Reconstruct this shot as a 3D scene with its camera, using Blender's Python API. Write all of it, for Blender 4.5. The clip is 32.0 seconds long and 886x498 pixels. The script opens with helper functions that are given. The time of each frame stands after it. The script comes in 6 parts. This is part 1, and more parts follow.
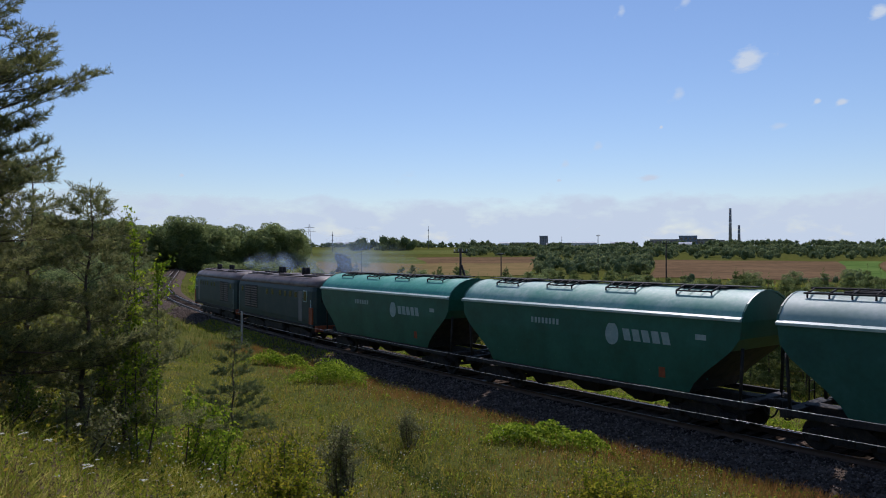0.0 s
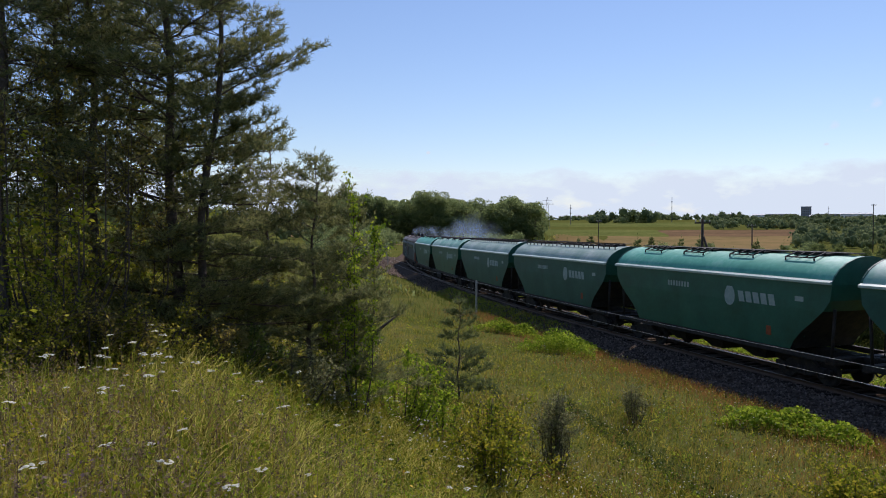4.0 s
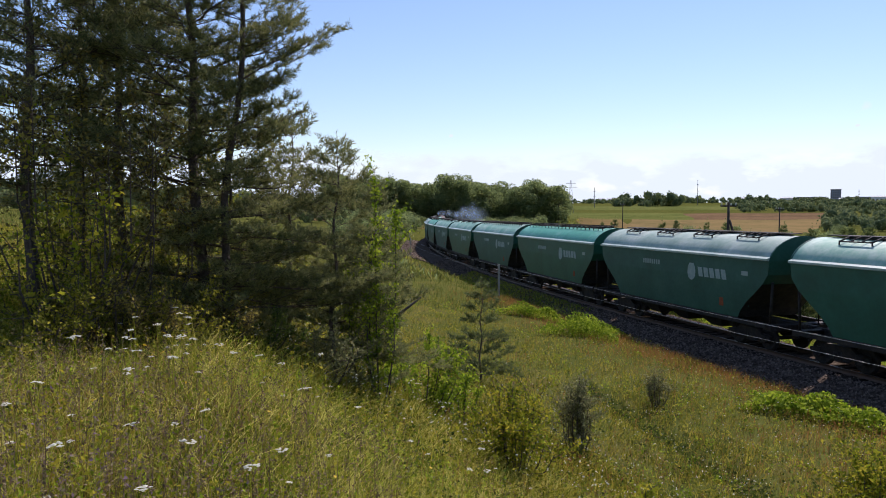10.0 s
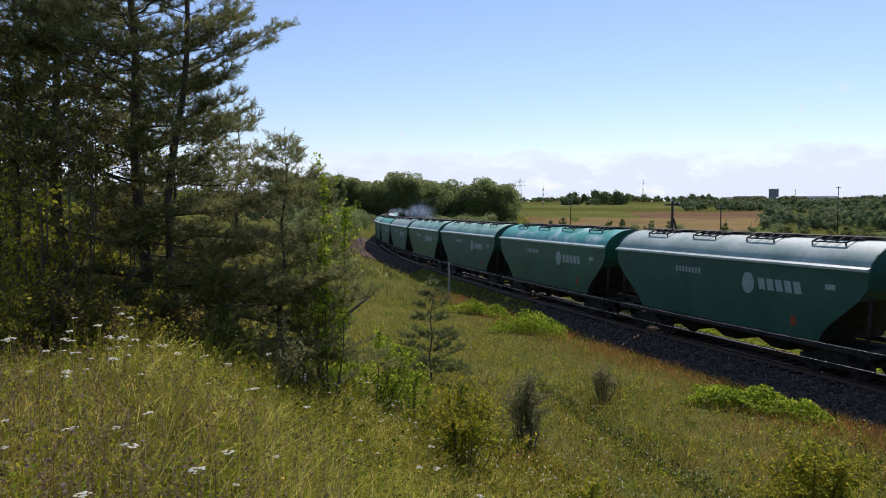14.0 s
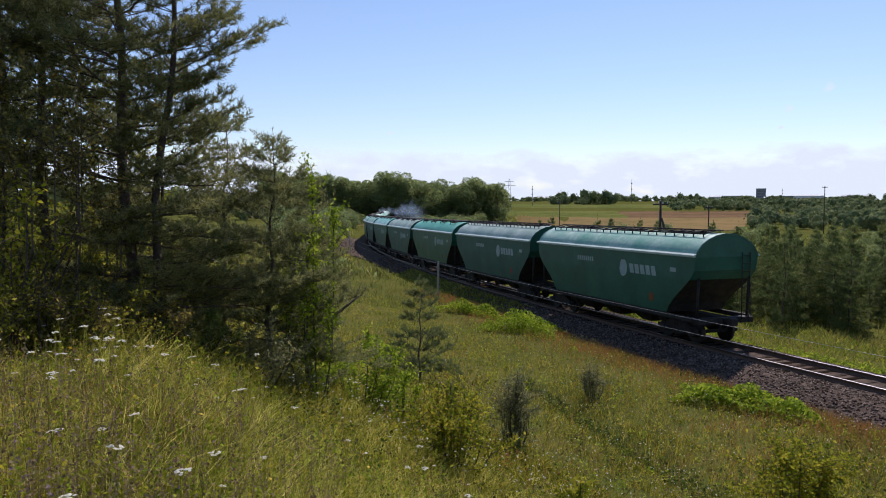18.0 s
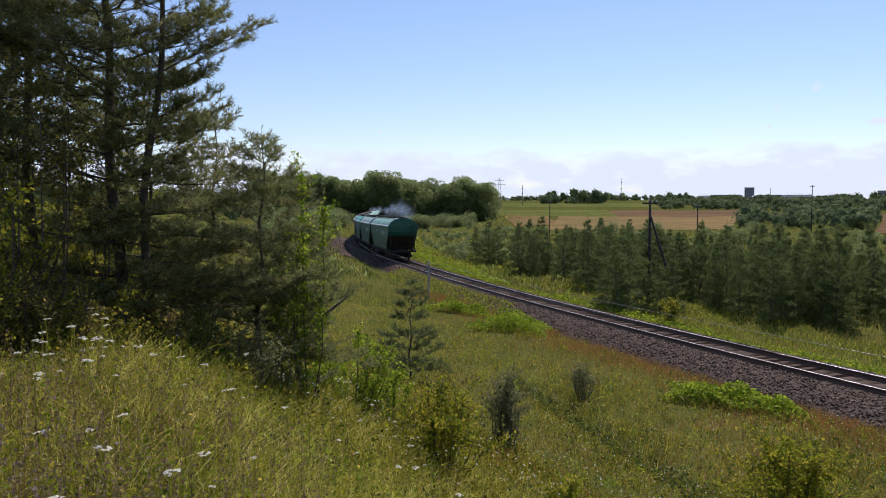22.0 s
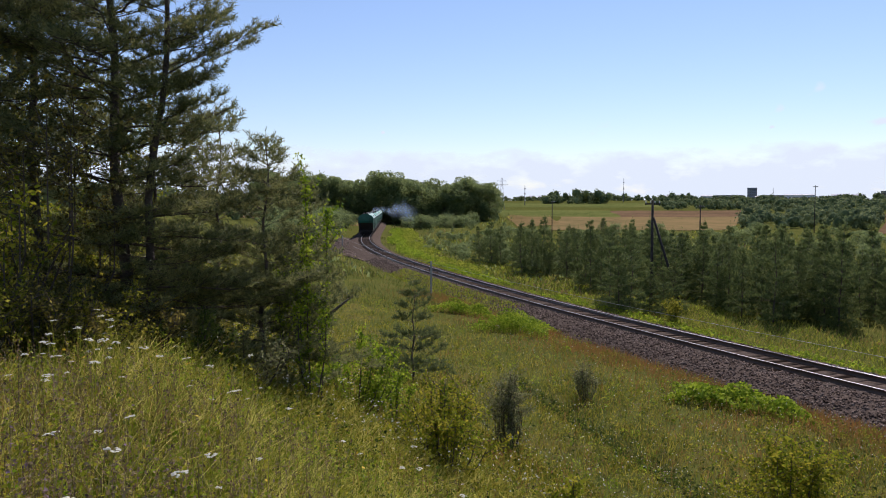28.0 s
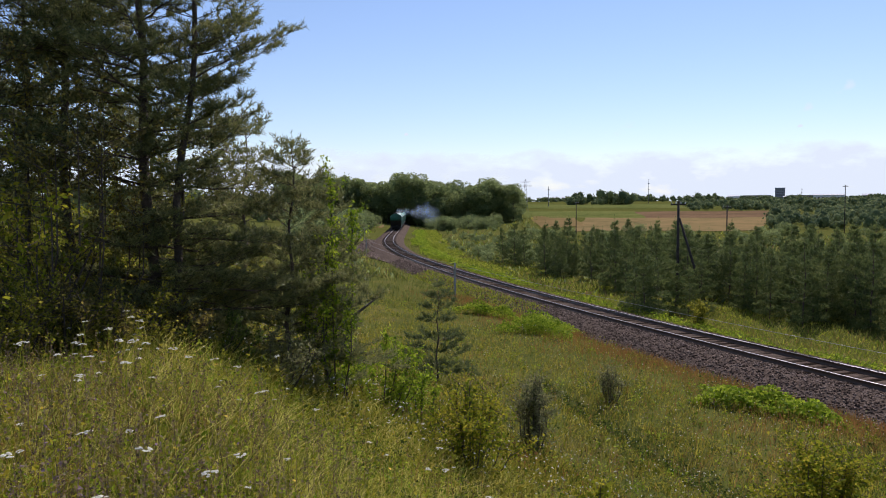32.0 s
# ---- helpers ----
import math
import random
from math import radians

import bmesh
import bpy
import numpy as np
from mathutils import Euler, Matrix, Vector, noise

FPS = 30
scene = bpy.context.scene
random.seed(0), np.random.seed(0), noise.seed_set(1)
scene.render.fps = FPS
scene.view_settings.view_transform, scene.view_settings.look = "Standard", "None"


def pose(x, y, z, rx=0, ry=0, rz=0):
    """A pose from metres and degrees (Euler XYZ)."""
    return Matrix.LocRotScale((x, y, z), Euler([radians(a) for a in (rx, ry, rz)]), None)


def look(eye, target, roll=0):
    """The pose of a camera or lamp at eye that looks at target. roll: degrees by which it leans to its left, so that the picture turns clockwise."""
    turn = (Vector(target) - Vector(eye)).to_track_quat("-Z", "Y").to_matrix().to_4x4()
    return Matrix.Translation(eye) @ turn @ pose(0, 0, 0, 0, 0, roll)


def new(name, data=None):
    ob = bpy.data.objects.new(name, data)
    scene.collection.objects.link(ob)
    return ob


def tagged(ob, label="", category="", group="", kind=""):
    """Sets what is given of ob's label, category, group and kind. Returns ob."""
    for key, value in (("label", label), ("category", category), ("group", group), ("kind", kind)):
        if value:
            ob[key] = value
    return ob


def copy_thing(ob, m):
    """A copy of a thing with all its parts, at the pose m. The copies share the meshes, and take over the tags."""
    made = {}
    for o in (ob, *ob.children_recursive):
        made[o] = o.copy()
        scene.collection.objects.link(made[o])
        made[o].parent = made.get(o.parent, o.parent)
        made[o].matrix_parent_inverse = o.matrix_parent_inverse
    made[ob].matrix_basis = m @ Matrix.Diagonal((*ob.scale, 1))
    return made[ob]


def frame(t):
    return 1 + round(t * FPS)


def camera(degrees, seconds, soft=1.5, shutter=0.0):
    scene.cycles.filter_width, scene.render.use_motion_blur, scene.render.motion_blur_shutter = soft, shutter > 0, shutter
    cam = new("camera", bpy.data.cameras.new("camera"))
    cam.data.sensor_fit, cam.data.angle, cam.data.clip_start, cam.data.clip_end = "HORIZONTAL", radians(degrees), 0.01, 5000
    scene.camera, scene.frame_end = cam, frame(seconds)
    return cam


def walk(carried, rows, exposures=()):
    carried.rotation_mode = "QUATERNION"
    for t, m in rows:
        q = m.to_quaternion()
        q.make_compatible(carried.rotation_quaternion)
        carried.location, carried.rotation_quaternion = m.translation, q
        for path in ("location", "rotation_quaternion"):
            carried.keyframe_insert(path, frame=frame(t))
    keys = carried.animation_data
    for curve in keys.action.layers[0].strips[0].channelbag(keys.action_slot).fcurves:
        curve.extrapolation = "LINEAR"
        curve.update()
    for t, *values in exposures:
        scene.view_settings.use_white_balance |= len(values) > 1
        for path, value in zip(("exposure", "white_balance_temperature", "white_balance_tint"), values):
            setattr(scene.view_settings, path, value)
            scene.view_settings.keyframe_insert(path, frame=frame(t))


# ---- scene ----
cam = camera(63.0, 32.0, soft=1.0)

EYE_Z = 5.616
PATH = [
    (0.0, pose(-0.454, -0.236, EYE_Z + 0.169, 90.538, -0.009, -15.583)),
    (0.5, pose(-0.319, -0.148, EYE_Z + 0.172, 90.663, 0.053, -9.814)),
    (1.0, pose(-0.216, -0.011, EYE_Z + 0.140, 90.635, 0.111, -8.848)),
    (1.5, pose(-0.084, 0.056, EYE_Z + 0.048, 90.794, 0.170, -6.181)),
    (2.0, pose(0.004, 0.068, EYE_Z + 0.021, 90.913, 0.139, -3.248)),
    (2.5, pose(0.027, 0.040, EYE_Z + 0.023, 89.394, -0.032, -0.698)),
    (3.0, pose(0.033, 0.027, EYE_Z + 0.027, 88.928, -0.030, 1.591)),
    (3.5, pose(0.020, 0.033, EYE_Z + 0.022, 88.645, -0.015, 2.595)),
    (5.5, pose(0.023, 0.030, EYE_Z + 0.020, 88.169, 0.012, 4.257)),
    (6.0, pose(0.020, 0.042, EYE_Z + 0.016, 88.148, 0.020, 4.536)),
    (6.5, pose(0.028, 0.039, EYE_Z + 0.012, 87.654, 0.044, 4.688)),
    (7.0, pose(0.025, 0.045, EYE_Z + 0.016, 86.175, 0.019, 4.873)),
    (7.5, pose(0.026, 0.032, EYE_Z + 0.016, 86.211, 0.042, 5.075)),
    (8.0, pose(0.026, 0.035, EYE_Z + 0.016, 86.373, 0.045, 5.195)),
    (8.5, pose(0.025, 0.037, EYE_Z + 0.018, 86.506, 0.048, 5.219)),
    (9.0, pose(0.030, 0.027, EYE_Z + 0.018, 86.825, 0.086, 5.226)),
    (9.5, pose(0.031, 0.032, EYE_Z + 0.021, 86.938, 0.094, 5.155)),
    (10.0, pose(0.045, 0.031, EYE_Z + 0.022, 87.085, 0.042, 4.959)),
    (10.5, pose(0.063, 0.023, EYE_Z + 0.019, 87.164, 0.069, 4.511)),
    (11.0, pose(0.064, 0.036, EYE_Z + 0.018, 87.108, 0.004, 3.599)),
    (11.5, pose(0.066, 0.039, EYE_Z + 0.014, 87.086, -0.026, 2.896)),
    (12.0, pose(0.072, 0.029, EYE_Z + 0.016, 87.037, -0.011, 2.255)),
    (12.5, pose(0.080, 0.020, EYE_Z + 0.017, 87.011, -0.018, 1.842)),
    (13.0, pose(0.077, 0.032, EYE_Z + 0.017, 86.989, -0.117, 1.475)),
    (13.5, pose(0.061, 0.032, EYE_Z + 0.022, 86.932, -0.124, 1.160)),
    (14.0, pose(0.052, 0.027, EYE_Z + 0.026, 86.926, -0.099, 1.023)),
    (14.5, pose(0.041, 0.028, EYE_Z + 0.027, 86.927, -0.067, 0.847)),
    (16.5, pose(0.059, 0.033, EYE_Z + 0.026, 86.900, -0.032, 0.431)),
    (17.0, pose(0.059, 0.032, EYE_Z + 0.028, 86.918, -0.070, 0.400)),
    (17.5, pose(0.063, 0.029, EYE_Z + 0.027, 86.941, 0.002, 0.323)),
    (18.0, pose(0.065, 0.021, EYE_Z + 0.030, 86.899, -0.078, 0.185)),
    (18.5, pose(0.058, 0.034, EYE_Z + 0.028, 86.862, -0.064, 0.062)),
    (19.0, pose(0.059, 0.035, EYE_Z + 0.027, 86.837, -0.037, -0.002)),
    (19.5, pose(0.057, 0.035, EYE_Z + 0.030, 86.811, -0.003, -0.081)),
    (20.0, pose(0.059, 0.038, EYE_Z + 0.027, 86.822, -0.070, -0.199)),
    (20.5, pose(0.062, 0.037, EYE_Z + 0.026, 86.815, -0.083, -0.321)),
    (21.0, pose(0.062, 0.038, EYE_Z + 0.025, 86.804, -0.041, -0.424)),
    (21.5, pose(0.060, 0.035, EYE_Z + 0.029, 86.817, -0.031, -0.520)),
    (22.0, pose(0.063, 0.032, EYE_Z + 0.028, 86.828, -0.040, -0.591)),
    (22.5, pose(0.064, 0.039, EYE_Z + 0.028, 86.817, -0.008, -0.677)),
    (23.0, pose(0.067, 0.032, EYE_Z + 0.028, 86.781, -0.069, -0.738)),
    (23.5, pose(0.061, 0.038, EYE_Z + 0.031, 86.798, -0.081, -0.809)),
    (24.0, pose(0.064, 0.038, EYE_Z + 0.034, 86.820, 0.011, -0.889)),
    (24.5, pose(0.059, 0.037, EYE_Z + 0.034, 86.807, -0.100, -1.137)),
    (25.0, pose(0.048, 0.033, EYE_Z + 0.039, 86.799, -0.122, -1.208)),
    (25.5, pose(0.043, 0.024, EYE_Z + 0.037, 86.819, 0.013, -1.092)),
    (27.5, pose(0.056, 0.005, EYE_Z + 0.042, 86.869, 0.022, -0.563)),
    (28.0, pose(0.051, -0.002, EYE_Z + 0.047, 86.849, -0.050, -0.405)),
    (28.5, pose(0.057, -0.017, EYE_Z + 0.054, 86.853, 0.050, -0.133)),
    (29.0, pose(0.049, -0.014, EYE_Z + 0.054, 86.870, 0.002, 0.014)),
    (29.5, pose(0.043, -0.010, EYE_Z + 0.051, 86.873, 0.057, 0.273)),
    (30.0, pose(0.035, -0.003, EYE_Z + 0.052, 86.858, 0.082, 0.525)),
    (30.5, pose(0.027, 0.007, EYE_Z + 0.051, 86.870, 0.107, 0.762)),
    (31.0, pose(0.022, 0.010, EYE_Z + 0.050, 86.894, 0.040, 0.937)),
    (31.5, pose(0.025, 0.009, EYE_Z + 0.047, 86.918, 0.183, 1.203)),
    (32.0, pose(0.032, 0.003, EYE_Z + 0.045, 86.972, 0.176, 1.441)),
]
EXPOSURES = [(0.0, -0.4, 5950, 21), (2.0, -0.4, 5950, 21), (3.5, -0.2, 6150, 22), (7.0, 0.12, 6350, 24), (9.0, 0.18, 6350, 24), (12.0, 0.08, 6350, 24), (18.0, 0.03, 6320, 24), (32.0, 0.03, 6320, 24)]
walk(cam, PATH, EXPOSURES)

# ---- light: high summer sun ahead and to the right, blue sky ----
SUN_AZ, SUN_EL = 22.0, 50.0      # degrees to the right of +y, above the horizon
world = bpy.data.worlds.new("sky")
scene.world = world
world.use_nodes = True
wn = world.node_tree
wn.nodes.clear()
sky = wn.nodes.new("ShaderNodeTexSky")
sky.sky_type = "NISHITA"
sky.sun_disc = False
sky.sun_elevation = radians(SUN_EL)
sky.sun_rotation = radians(SUN_AZ)
sky.air_density, sky.dust_density, sky.ozone_density = 1.2, 0.05, 4.0
bg = wn.nodes.new("ShaderNodeBackground")
bg.inputs["Strength"].default_value = 0.115
wout = wn.nodes.new("ShaderNodeOutputWorld")
wn.links.new(sky.outputs[0], bg.inputs["Color"])
wn.links.new(bg.outputs[0], wout.inputs["Surface"])
sun = new("sun", bpy.data.lights.new("sun", "SUN"))
sun.data.energy = 4.5
sun.data.angle = radians(0.55)
sun.data.color = (1.0, 0.95, 0.86)
sa, se = radians(SUN_AZ), radians(SUN_EL)
sun.matrix_world = look((0, 0, 60), (-math.sin(sa) * math.cos(se) * 10, -math.cos(sa) * math.cos(se) * 10, 60 - math.sin(se) * 10))

# ---- materials ----
def material(name, colors, rough=0.8, scale=3.0, metal=0.0, bump=0.0, bump_scale=30.0, fine=0.35, rand=0.0, island=0.0, translucent=0.0, spec=0.3, coat=0.0, space="Object", detail=6.0):
    """Colours blended by noise at two scales; rand/island vary single pieces."""
    m = bpy.data.materials.new(name)
    m.use_nodes = True
    nt = m.node_tree
    N, L = nt.nodes, nt.links
    bsdf = N["Principled BSDF"]
    tc = N.new("ShaderNodeTexCoord")
    n1 = N.new("ShaderNodeTexNoise")
    n1.inputs["Scale"].default_value = scale
    n1.inputs["Detail"].default_value = detail
    n1.inputs["Roughness"].default_value = 0.62
    L.new(tc.outputs[space], n1.inputs["Vector"])
    fac = n1.outputs["Fac"]
    n2 = N.new("ShaderNodeTexNoise")
    n2.inputs["Scale"].default_value = scale * 9.7
    n2.inputs["Detail"].default_value = 3.0
    L.new(tc.outputs[space], n2.inputs["Vector"])
    mx = N.new("ShaderNodeMath")
    mx.operation = "MULTIPLY_ADD"
    L.new(n2.outputs["Fac"], mx.inputs[0])
    mx.inputs[1].default_value = fine
    L.new(fac, mx.inputs[2])
    sub = N.new("ShaderNodeMath")
    sub.operation = "SUBTRACT"
    L.new(mx.outputs[0], sub.inputs[0])
    sub.inputs[1].default_value = fine * 0.5
    fac = sub.outputs[0]
    if rand or island:
        src = N.new("ShaderNodeObjectInfo" if rand else "ShaderNodeNewGeometry")
        ad = N.new("ShaderNodeMath")
        ad.operation = "MULTIPLY_ADD"
        L.new(src.outputs["Random" if rand else "Random Per Island"], ad.inputs[0])
        ad.inputs[1].default_value = rand or island
        L.new(fac, ad.inputs[2])
        s2 = N.new("ShaderNodeMath")
        s2.operation = "SUBTRACT"
        L.new(ad.outputs[0], s2.inputs[0])
        s2.inputs[1].default_value = (rand or island) * 0.5
        fac = s2.outputs[0]
    ramp = N.new("ShaderNodeValToRGB")
    els = ramp.color_ramp.elements
    while len(els) < len(colors):
        els.new(0.5)
    for i, c in enumerate(colors):
        els[i].position = 0.28 + 0.44 * i / max(1, len(colors) - 1)
        els[i].color = (*c, 1)
    L.new(fac, ramp.inputs["Fac"])
    L.new(ramp.outputs["Color"], bsdf.inputs["Base Color"])
    bsdf.inputs["Roughness"].default_value = rough
    bsdf.inputs["Metallic"].default_value = metal
    bsdf.inputs["Specular IOR Level"].default_value = spec
    bsdf.inputs["Coat Weight"].default_value = coat
    if bump:
        nb = N.new("ShaderNodeTexNoise")
        nb.inputs["Scale"].default_value = bump_scale
        nb.inputs["Detail"].default_value = 4.0
        L.new(tc.outputs[space], nb.inputs["Vector"])
        bp = N.new("ShaderNodeBump")
        bp.inputs["Strength"].default_value = bump
        bp.inputs["Distance"].default_value = 0.05
        L.new(nb.outputs["Fac"], bp.inputs["Height"])
        L.new(bp.outputs["Normal"], bsdf.inputs["Normal"])
    if translucent:
        tr = N.new("ShaderNodeBsdfTranslucent")
        L.new(ramp.outputs["Color"], tr.inputs["Color"])
        ms = N.new("ShaderNodeMixShader")
        ms.inputs[0].default_value = translucent
        L.new(bsdf.outputs[0], ms.inputs[1])
        L.new(tr.outputs[0], ms.inputs[2])
        L.new(ms.outputs[0], N["Material Output"].inputs["Surface"])
    return m


M = dict(
    ground=material("meadow_soil", [(0.058, 0.07, 0.016), (0.092, 0.10, 0.024), (0.135, 0.115, 0.034)], 1.0, 0.35, bump=0.6, bump_scale=6, spec=0.0),
    grass=material("grass_blades", [(0.15, 0.19, 0.02), (0.37, 0.38, 0.046), (0.66, 0.58, 0.16)], 0.8, 0.5, island=0.9, translucent=0.6, spec=0.08),
    grass_mid=material("meadow_grass", [(0.115, 0.125, 0.012), (0.25, 0.235, 0.025), (0.46, 0.38, 0.06)], 0.9, 0.5, island=0.9, translucent=0.52, spec=0.02),
    grass_far=material("rough_valley_grass", [(0.10, 0.12, 0.024), (0.18, 0.195, 0.04), (0.29, 0.27, 0.075)], 0.9, 0.2, island=0.8, translucent=0.5, spec=0.02),
    dry=material("dry_grass", [(0.18, 0.14, 0.035), (0.29, 0.195, 0.055), (0.37, 0.21, 0.075)], 0.9, 0.4, island=0.6, translucent=0.45, spec=0.03),
    red_dry=material("reddish_dry_grass", [(0.17, 0.12, 0.03), (0.28, 0.155, 0.045), (0.36, 0.155, 0.055)], 0.9, 0.4, island=0.6, translucent=0.45, spec=0.03),
    straw=material("pale_stubble_straw", [(0.17, 0.135, 0.055), (0.235, 0.17, 0.072), (0.30, 0.205, 0.09)], 1.0, 0.05, island=0.5, translucent=0.3, spec=0.0),
    lush=material("lush_leaves", [(0.13, 0.21, 0.012), (0.24, 0.33, 0.02), (0.40, 0.47, 0.042)], 0.7, 1.5, island=0.7, translucent=0.5, spec=0.08),
    bank=material("sunlit_bank_grass", [(0.135, 0.185, 0.016), (0.26, 0.30, 0.03), (0.42, 0.43, 0.055)], 0.8, 0.6, island=0.7, translucent=0.5, spec=0.05),
    bush=material("bush_leaves", [(0.13, 0.14, 0.014), (0.25, 0.25, 0.028), (0.40, 0.35, 0.05)], 0.7, 2.0, island=0.7, translucent=0.58, spec=0.06),
    yellow_leaf=material("yellowish_leaves", [(0.14, 0.18, 0.012), (0.27, 0.29, 0.02), (0.42, 0.36, 0.036)], 0.7, 2.0, island=0.6, translucent=0.5, spec=0.06),
    grey_leaf=material("grey_green_leaves", [(0.12, 0.13, 0.05), (0.21, 0.215, 0.09), (0.32, 0.31, 0.15)], 0.7, 2.0, island=0.6, translucent=0.5, spec=0.06),
    needle=material("pine_needles", [(0.10, 0.12, 0.048), (0.19, 0.205, 0.075), (0.31, 0.30, 0.11)], 0.45, 1.2, island=0.6, translucent=0.52, spec=0.2),
    needle_sapling=material("sapling_pine_needles", [(0.06, 0.085, 0.034), (0.115, 0.145, 0.05), (0.20, 0.22, 0.08)], 0.55, 1.2, island=0.6, translucent=0.5, spec=0.15),
    needle_young=material("young_pine_needles", [(0.07, 0.105, 0.034), (0.13, 0.17, 0.052), (0.225, 0.255, 0.08)], 0.55, 0.6, island=0.6, translucent=0.48, spec=0.15),
    wood_leaf=material("broadleaf_foliage", [(0.13, 0.175, 0.078), (0.22, 0.275, 0.105), (0.34, 0.385, 0.14)], 0.7, 0.25, island=0.6, translucent=0.6, spec=0.1),
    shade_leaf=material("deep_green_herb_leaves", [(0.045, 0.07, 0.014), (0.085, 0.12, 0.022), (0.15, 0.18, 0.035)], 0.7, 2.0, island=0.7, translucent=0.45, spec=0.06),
    rust_leaf=material("brownish_leaves", [(0.10, 0.085, 0.026), (0.19, 0.155, 0.04), (0.33, 0.27, 0.06)], 0.6, 2.0, island=0.7, translucent=0.6, spec=0.15),
    seed=material("brown_seed_heads", [(0.12, 0.08, 0.045), (0.22, 0.15, 0.08), (0.32, 0.24, 0.13)], 0.8, 2.0, island=0.7, translucent=0.3),
    far_leaf=material("far_tree_foliage", [(0.10, 0.14, 0.065), (0.165, 0.205, 0.088), (0.25, 0.28, 0.115)], 0.8, 0.1, island=0.6, translucent=0.35, spec=0.05),
    bark=material("pine_bark", [(0.05, 0.04, 0.034), (0.09, 0.07, 0.056), (0.15, 0.105, 0.075)], 0.95, 6.0, bump=0.8, bump_scale=25),
    ballast=material("ballast_gravel", [(0.052, 0.038, 0.029), (0.108, 0.082, 0.064), (0.17, 0.13, 0.10)], 1.0, 4.0, bump=1.0, bump_scale=18, fine=0.9, spec=0.0),
    stone=material("ballast_stones", [(0.055, 0.040, 0.031), (0.115, 0.085, 0.066), (0.225, 0.172, 0.138)], 1.0, 3.0, island=0.8, spec=0.05),
    rail=material("rail_steel", [(0.10, 0.06, 0.04), (0.14, 0.09, 0.06)], 0.6, 4.0, metal=0.4),
    railtop=material("polished_rail_head", [(0.2, 0.19, 0.18), (0.3, 0.29, 0.28)], 0.42, 4.0, metal=1.0),
    sleeper=material("weathered_sleeper", [(0.022, 0.016, 0.012), (0.045, 0.034, 0.026), (0.10, 0.078, 0.062)], 1.0, 3.0, rand=0.8, bump=0.4, spec=0.0),
    field=material("stubble_field", [(0.15, 0.12, 0.05), (0.205, 0.15, 0.066), (0.25, 0.165, 0.075)], 1.0, 0.03, fine=0.9, spec=0.0),
    plough=material("ploughed_field", [(0.11, 0.072, 0.04), (0.155, 0.10, 0.056), (0.195, 0.125, 0.068)], 1.0, 0.035, fine=0.8, spec=0.0),
    greenfield=material("green_crop", [(0.075, 0.095, 0.026), (0.115, 0.13, 0.036), (0.16, 0.155, 0.05)], 1.0, 0.03, fine=0.8, spec=0.0),
    bright_crop=material("fresh_green_crop", [(0.07, 0.12, 0.03), (0.10, 0.165, 0.04), (0.14, 0.20, 0.055)], 1.0, 0.03, fine=0.8, spec=0.0),
    concrete=material("old_concrete", [(0.22, 0.21, 0.19), (0.32, 0.31, 0.28), (0.40, 0.39, 0.36)], 0.9, 5.0, bump=0.3),
    polewood=material("tarred_wood", [(0.02, 0.016, 0.013), (0.045, 0.036, 0.03), (0.08, 0.065, 0.055)], 0.9, 4.0, bump=0.4),
    wire=material("galvanised_wire", [(0.25, 0.25, 0.25), (0.4, 0.4, 0.4)], 0.5, 4.0, metal=0.5),
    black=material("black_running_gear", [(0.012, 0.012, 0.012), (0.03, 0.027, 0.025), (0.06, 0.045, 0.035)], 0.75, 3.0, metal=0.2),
    white_mark=material("faded_white_marking", [(0.2, 0.3, 0.28), (0.34, 0.4, 0.39)], 0.6, 5.0),
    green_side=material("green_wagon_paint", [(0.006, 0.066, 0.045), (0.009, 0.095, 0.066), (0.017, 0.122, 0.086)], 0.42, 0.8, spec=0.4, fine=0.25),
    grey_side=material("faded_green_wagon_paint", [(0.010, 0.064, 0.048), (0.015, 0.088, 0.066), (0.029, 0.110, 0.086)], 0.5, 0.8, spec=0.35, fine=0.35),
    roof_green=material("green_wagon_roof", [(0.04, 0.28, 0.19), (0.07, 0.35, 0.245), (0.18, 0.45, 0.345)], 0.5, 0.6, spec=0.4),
    # whitish patches: bleached paint together with sun glare put into the colour
    roof_pale=material("bleached_glare_wagon_roof", [(0.10, 0.32, 0.23), (0.24, 0.43, 0.34), (0.48, 0.6, 0.52)], 0.55, 0.55, spec=0.3, fine=0.3),
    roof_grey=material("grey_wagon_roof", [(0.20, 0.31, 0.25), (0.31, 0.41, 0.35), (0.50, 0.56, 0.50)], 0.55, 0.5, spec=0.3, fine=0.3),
    # sunlight on the wagon ledges put into a pale colour; also loco trim
    stripe=material("pale_trim", [(0.28, 0.38, 0.34), (0.46, 0.54, 0.50)], 0.4, 2.0),
    loco_side=material("dusty_teal_loco_paint", [(0.014, 0.032, 0.032), (0.022, 0.044, 0.042), (0.042, 0.054, 0.05)], 0.55, 0.8, fine=0.4),
    loco_roof=material("sooty_loco_roof", [(0.08, 0.058, 0.052), (0.15, 0.112, 0.10), (0.21, 0.165, 0.15)], 0.55, 0.7, fine=0.4),
    loco_cab=material("grey_loco_cab_paint", [(0.13, 0.13, 0.13), (0.2, 0.19, 0.19)], 0.55, 0.8),
    glass=material("dark_window_glass", [(0.02, 0.025, 0.03), (0.03, 0.035, 0.04)], 0.12, 2.0, spec=0.6),
    orange=material("orange_paint", [(0.2, 0.05, 0.02), (0.32, 0.085, 0.03)], 0.7, 3.0),
    wall_far=material("far_facade", [(0.20, 0.20, 0.21), (0.30, 0.29, 0.29)], 0.9, 0.05),
